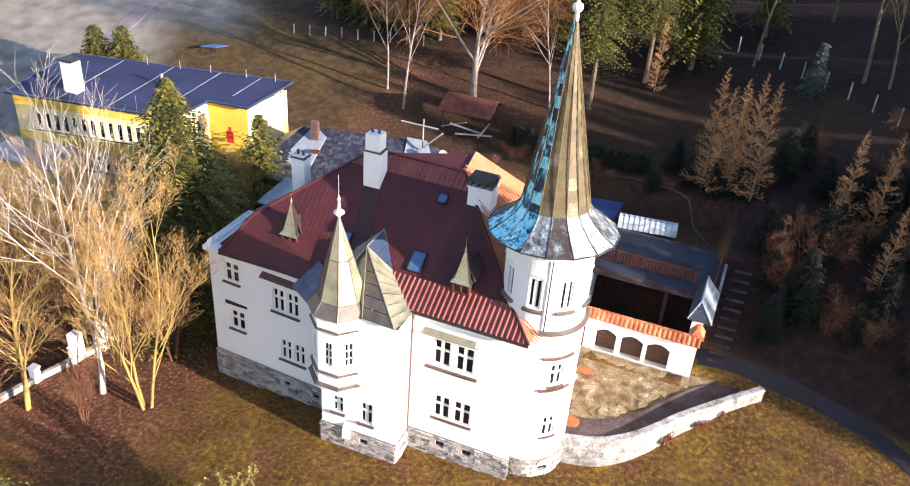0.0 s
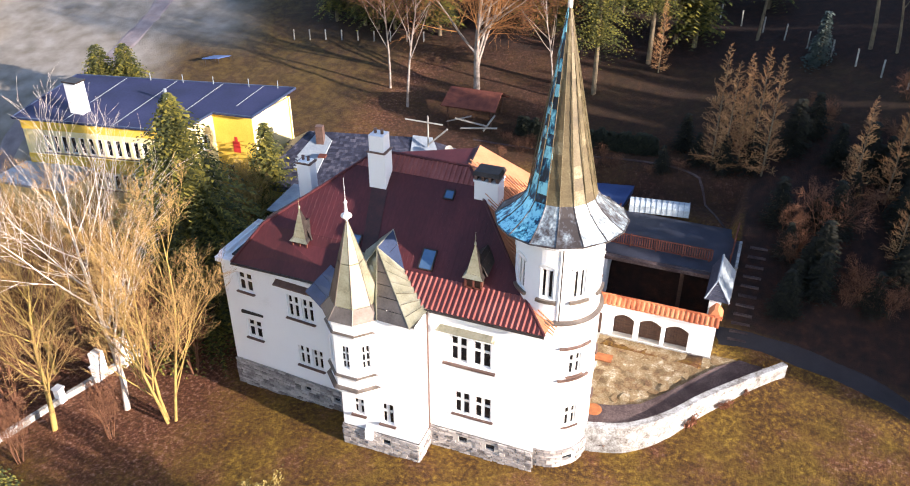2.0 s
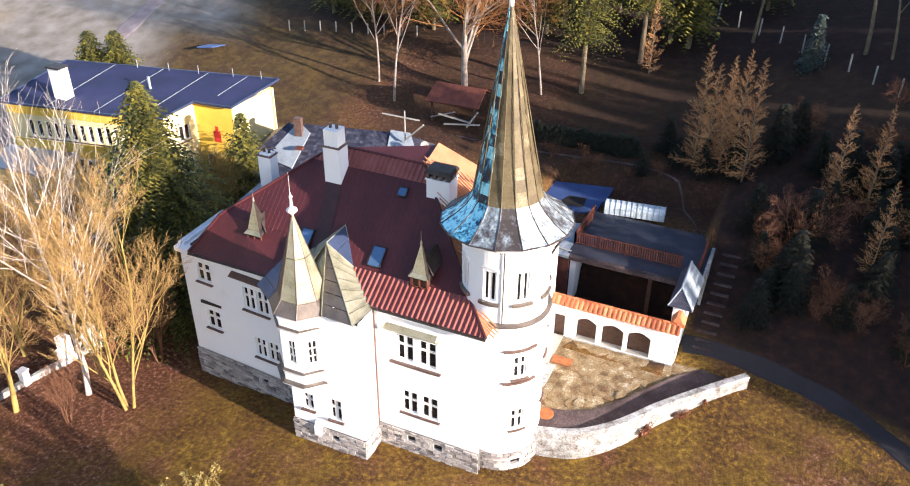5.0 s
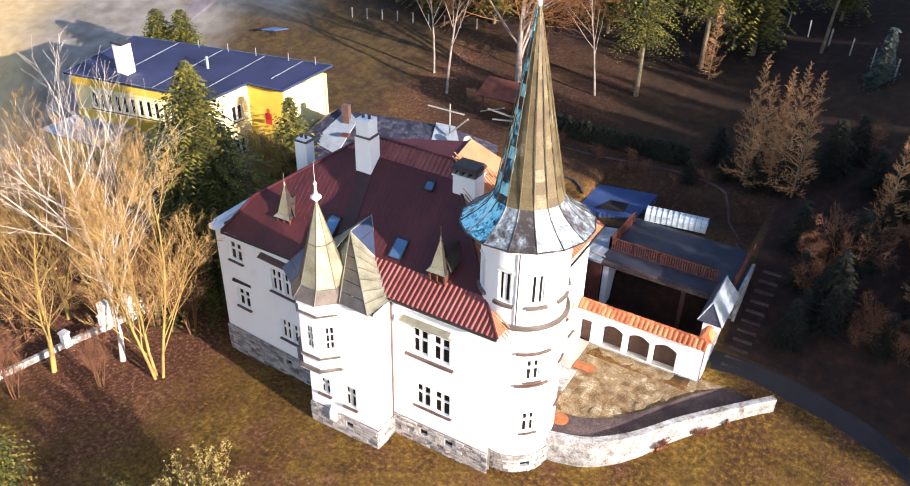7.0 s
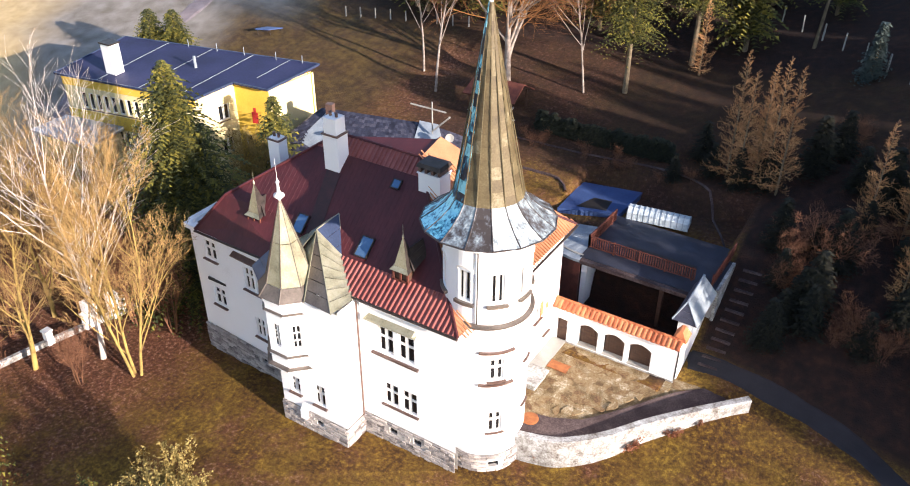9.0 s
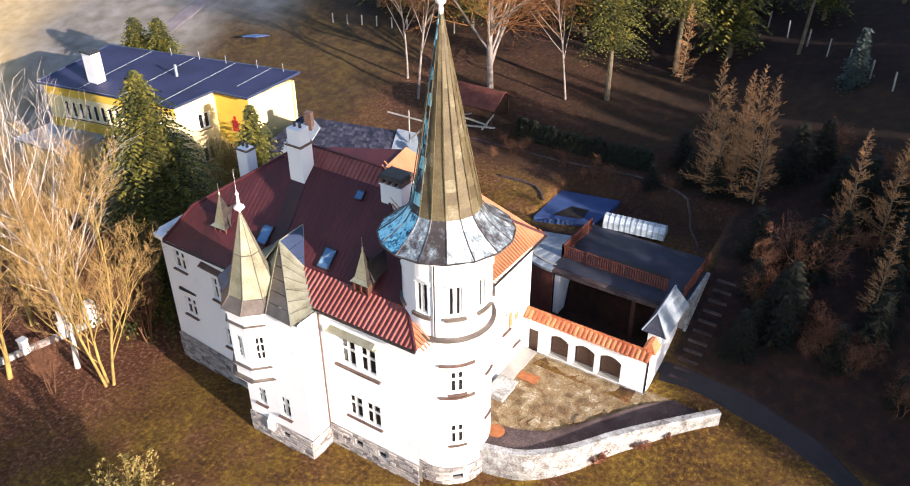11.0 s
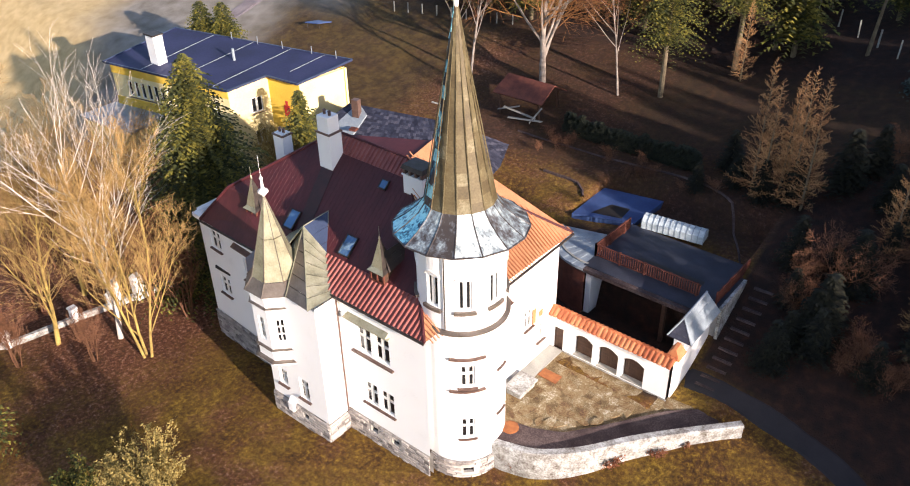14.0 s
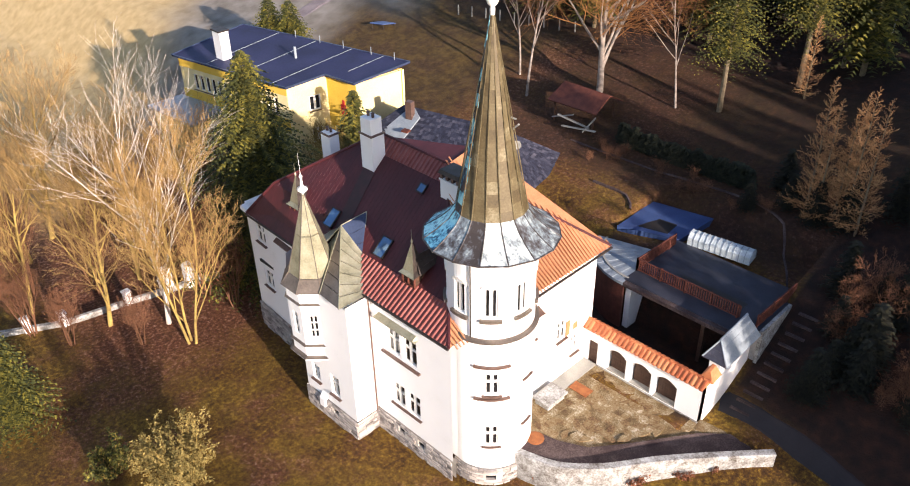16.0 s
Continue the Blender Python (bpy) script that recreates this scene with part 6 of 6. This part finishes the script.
spruce = plant(conifer(5, 17.6, 6.4, "tall dark green spruce beside the house", tiers=64, per=26, trunk_r=0.34, bare=0.05, droop=0.5, leaf=0.42, ragged=0.6, power=0.62), -26.8, 6.2, 1.0, 0)
plant(conifer(6, 9.2, 2.5, "ragged dark pine in front of the yellow building", tiers=26, per=15, bare=0.2, droop=0.0, name="pine", ragged=0.9, leaf=0.8), -26.4, 15.4)
yew = plant(conifer(7, 6.6, 3.2, "broad green conifer behind the yellow building", tiers=30, per=18, bare=0.02, power=0.5, leaf=0.7, name="conifer"), -48.6, 22.6)
again(yew, -46.2, 23.4, 1.0, 70)
left_fir = plant(conifer(9, 9.5, 2.7, "dark green fir at the edge of the lawn", tiers=60, per=22, trunk_r=0.2, bare=0.10, droop=0.35, name="fir", leaf=0.5, ragged=0.5), -23.6, -15.6)

# lawn bushes
plant(leafy_bush(2, 3.6, 1.6, "yellow-leaved bush on the lawn", LEAFBUSH, 24, 7000, 0.075), -10.6, -10.6)
plant(leafy_bush(3, 2.4, 1.2, "small yellow-leaved bush on the lawn", LEAFBUSH, 16, 3600, 0.075), -12.6, -10.9)
plant(leafy_bush(4, 2.2, 1.4, "dark evergreen bush on the lawn", NEEDLE, 14, 2600, 0.10), -14.6, -13.4)

# behind the house
oak = plant(bare_tree(40, 15.5, 0.32, "broad bare tree with golden-brown branches", ASHBARK, GOLDTWIG, kids=(18, 9, 7, 5), lean=1.1, up=0.08, shrink=(0.5, 0.72), start=0.12), -16.2, 34.6, 1.0, 0)
b2 = plant(bare_tree(41, 17.0, 0.13, "slender pale grey trunk with bare crown", ASHBARK, TWIG, kids=(14, 7, 5, 3), lean=0.8, up=0.12, start=0.35), -21.7, 31.2, 1.0, 0)
again(b2, -9.2, 35.6, 0.8, 120)
again(b2, -24.5, 33.5, 0.9, 220)
fir = plant(conifer(11, 20.0, 2.3, "tall fir with sunlit yellow-green tufts and bare stem", tiers=56, per=13, trunk_r=0.24, bare=0.24, droop=0.5, name="fir", ragged=1.0, leaf=0.55, power=0.55), -5.9, 36.8)
for x, y, s, a in ((-2.2, 42.5, 1.05, 40), (-0.5, 46.5, .9, 80), (-27, 49, 1.1, 200), (-22, 51, 1.05, 250), (-11, 47, 1.0, 300), (-16, 52, 1.1, 140)):
    again(fir, x, y, s, a)


def larch_tree(seed, height, radius, label):
    """A slim cone of thin level boughs with fine upright twigs."""
    w = Wood(seed)
    for k in range(120):
        t = (k + w.r.random()) / 120
        a = w.r.uniform(0, math.tau)
        ln = (radius * (1 - t) ** 0.75 + 0.15) * w.r.uniform(0.55, 1.15)
        w.limb(Vector((0, 0, height * (0.04 + 0.95 * t))), Vector((math.cos(a), math.sin(a), 0.25 + 0.3 * t)).normalized(), ln, 0.022, 2, 4, 0.22, (0, 0, 8, 5), 0.8, 0.22, 0.3, (0.3, 0.5), 0.15)
    tree = thing("larch", label, "tree")
    Build().rod((0, 0, -0.4), (0, 0, height), 0.10, 0.012, 8).put("trunk", BARK, tree)
    w.thin.put("crown", LARCH, tree)
    return tree


larch = plant(larch_tree(12, 9.8, 1.5, "tawny larch with dry upright twigs"), 5.6, 28.6)
for x, y, s, a in ((6.5, 28.0, .9, 50), (8.4, 28.0, 1.0, 100), (9.4, 27.6, .97, 10), (7.5, 28.6, .85, 200), (15.6, 25.6, .8, 60), (17.8, 25.4, .82, 130), (7.2, 30.6, .8, 20), (-1.0, 41.0, .7, 90), (20.6, 23.4, .8, 200), (18.8, 21.0, .7, 20)):
    again(larch, x, y, s, a)
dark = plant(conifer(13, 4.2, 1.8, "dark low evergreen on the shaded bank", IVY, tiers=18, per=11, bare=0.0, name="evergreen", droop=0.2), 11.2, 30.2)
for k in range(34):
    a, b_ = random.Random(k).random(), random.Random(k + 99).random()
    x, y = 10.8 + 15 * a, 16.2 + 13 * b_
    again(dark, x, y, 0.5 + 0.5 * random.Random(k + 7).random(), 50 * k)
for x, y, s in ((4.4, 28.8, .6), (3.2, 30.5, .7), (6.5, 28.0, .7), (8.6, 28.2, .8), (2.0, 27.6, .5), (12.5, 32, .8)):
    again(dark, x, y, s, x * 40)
plant(conifer(15, 4.4, 1.4, "small blue spruce near the wood fence", NEEDLE_B, tiers=22, per=11, bare=0.0, name="blue_spruce"), 12.1, 42.0)
scrub = plant(bare_tree(50, 4.6, 0.05, "bare brown scrub on the bank", TWIG, TWIG, trunks=5, deep=3, kids=(11, 7, 5), lean=1.1, up=0.08, wander=0.22, name="shrub"), 14.0, 22.0)
for k in range(26):
    r = random.Random(200 + k)
    x, y = r.uniform(11.5, 30), r.uniform(16, 36)
    again(scrub, x, y, r.uniform(.35, .65), r.uniform(0, 360))
for k in range(14):
    r = random.Random(300 + k)
    again(scrub, r.uniform(-12, 4), r.uniform(26.4, 28.6), r.uniform(.2, .35), r.uniform(0, 360))

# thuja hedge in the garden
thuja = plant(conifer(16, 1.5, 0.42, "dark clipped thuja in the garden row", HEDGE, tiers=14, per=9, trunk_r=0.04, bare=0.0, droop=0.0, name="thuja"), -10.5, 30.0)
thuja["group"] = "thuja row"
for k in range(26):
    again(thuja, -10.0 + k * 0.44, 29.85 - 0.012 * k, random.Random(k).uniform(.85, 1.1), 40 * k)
ribbon("garden_kerb", [(-14, 27.9), (-6.1, 28.1), (0.5, 28.4), (4.5, 27.4), (6.5, 25.0), (7.8, 22.6)], 0.16, CRACKED, "low grey stone edging of the garden bed", lift=0.08, category="kerb")
ribbon("bed_edging", [(-9, 24.4), (-5.8, 24.2), (-4.6, 23.0)], 0.2, CRACKED, "low stone edging behind the old house", lift=0.15, category="kerb")

# woodland
stem = plant(bare_tree(60, 15.0, 0.16, "slim bare tree in the woodland", BARK, TWIG, deep=3, kids=(12, 6, 4), lean=0.75, up=0.25, start=0.35), 20, 45)
stem["group"] = "woodland trees"
dk = plant(conifer(17, 17.0, 2.8, "dark green spruce in the woodland", NEEDLE, tiers=30, per=11, bare=0.1, droop=0.5), 30, 40)
dk["group"] = "woodland trees"
r = random.Random(77)
count = 0
while count < 210:
    x, y = r.uniform(-42, 75), r.uniform(40, 125)
    line_y = 58 - 1.08 * (x + 12) if x > -8 else 54
    if y < max(line_y + 3, 20):
        continue
    again(stem if r.random() < 0.62 else dk, x, y, r.uniform(.8, 1.2), r.uniform(0, 360))
    count += 1
# eastern trees, mostly out of view, added to shade the bank and drive
for k in range(90):
    x = r.uniform(29, 58)
    y = r.uniform(14.6 - 0.19 * x, 46)
    again(stem if r.random() < 0.25 else dk, x, y, r.uniform(.85, 1.1) if y < 25 else r.uniform(.42, .6), r.uniform(0, 360))
# bare trees added out of view to dapple the lawn with shade
for x, y, s in ((30, -12, .55), (35, -4, .6), (40, 2, .65), (38, -9, .7), (43, -3, .7), (34, -15, .6), (47, 4, .8), (33, 1, .5)):
    again(stem, x, y, s, 50 * x)
for k in range(22):
    q = random.Random(500 + k)
    again(dk, q.uniform(-34, 2), q.uniform(45, 58), q.uniform(.8, 1.15), 40 * k)
for k in range(9):
    q = random.Random(600 + k)
    again(dk, -37 + 1.7 * k, q.uniform(42.5, 47), q.uniform(.7, 1.0), 55 * k)
# unseen trees added south-east of the lawn, whose shade lies across it
for x, y, s in ((16, -19.5, .8),):
    again(dk, x, y, s, 30 * x)
for x, y, s in ((4.0, -14.5, .45), (12, -13, .45), (8.5, -17.5, .7), (12.5, -16.0, .65), (24, -16, .75), (29, -13.5, .8), (19, -17.5, .7), (31, -17, .9), (26, -19, .8)):
    again(stem, x, y, s, 30 * x)

# dry climbers along the foot of the garden wall
clump = plant(leafy_bush(70, 0.75, 0.5, "dry russet climber at the foot of the garden wall", DRYIVY, 9, 420, 0.07, twig=TWIG), 8.0, 6.4)
for x, y, s in ((5.7, 4.6, .9), (2.7, 3.5, 1.0), (9.8, 8.3, .8), (4.1, 3.6, .8), (3.3, 3.4, .9), (10.8, 9.6, .6)):
    again(clump, x, y, s, 70 * x)
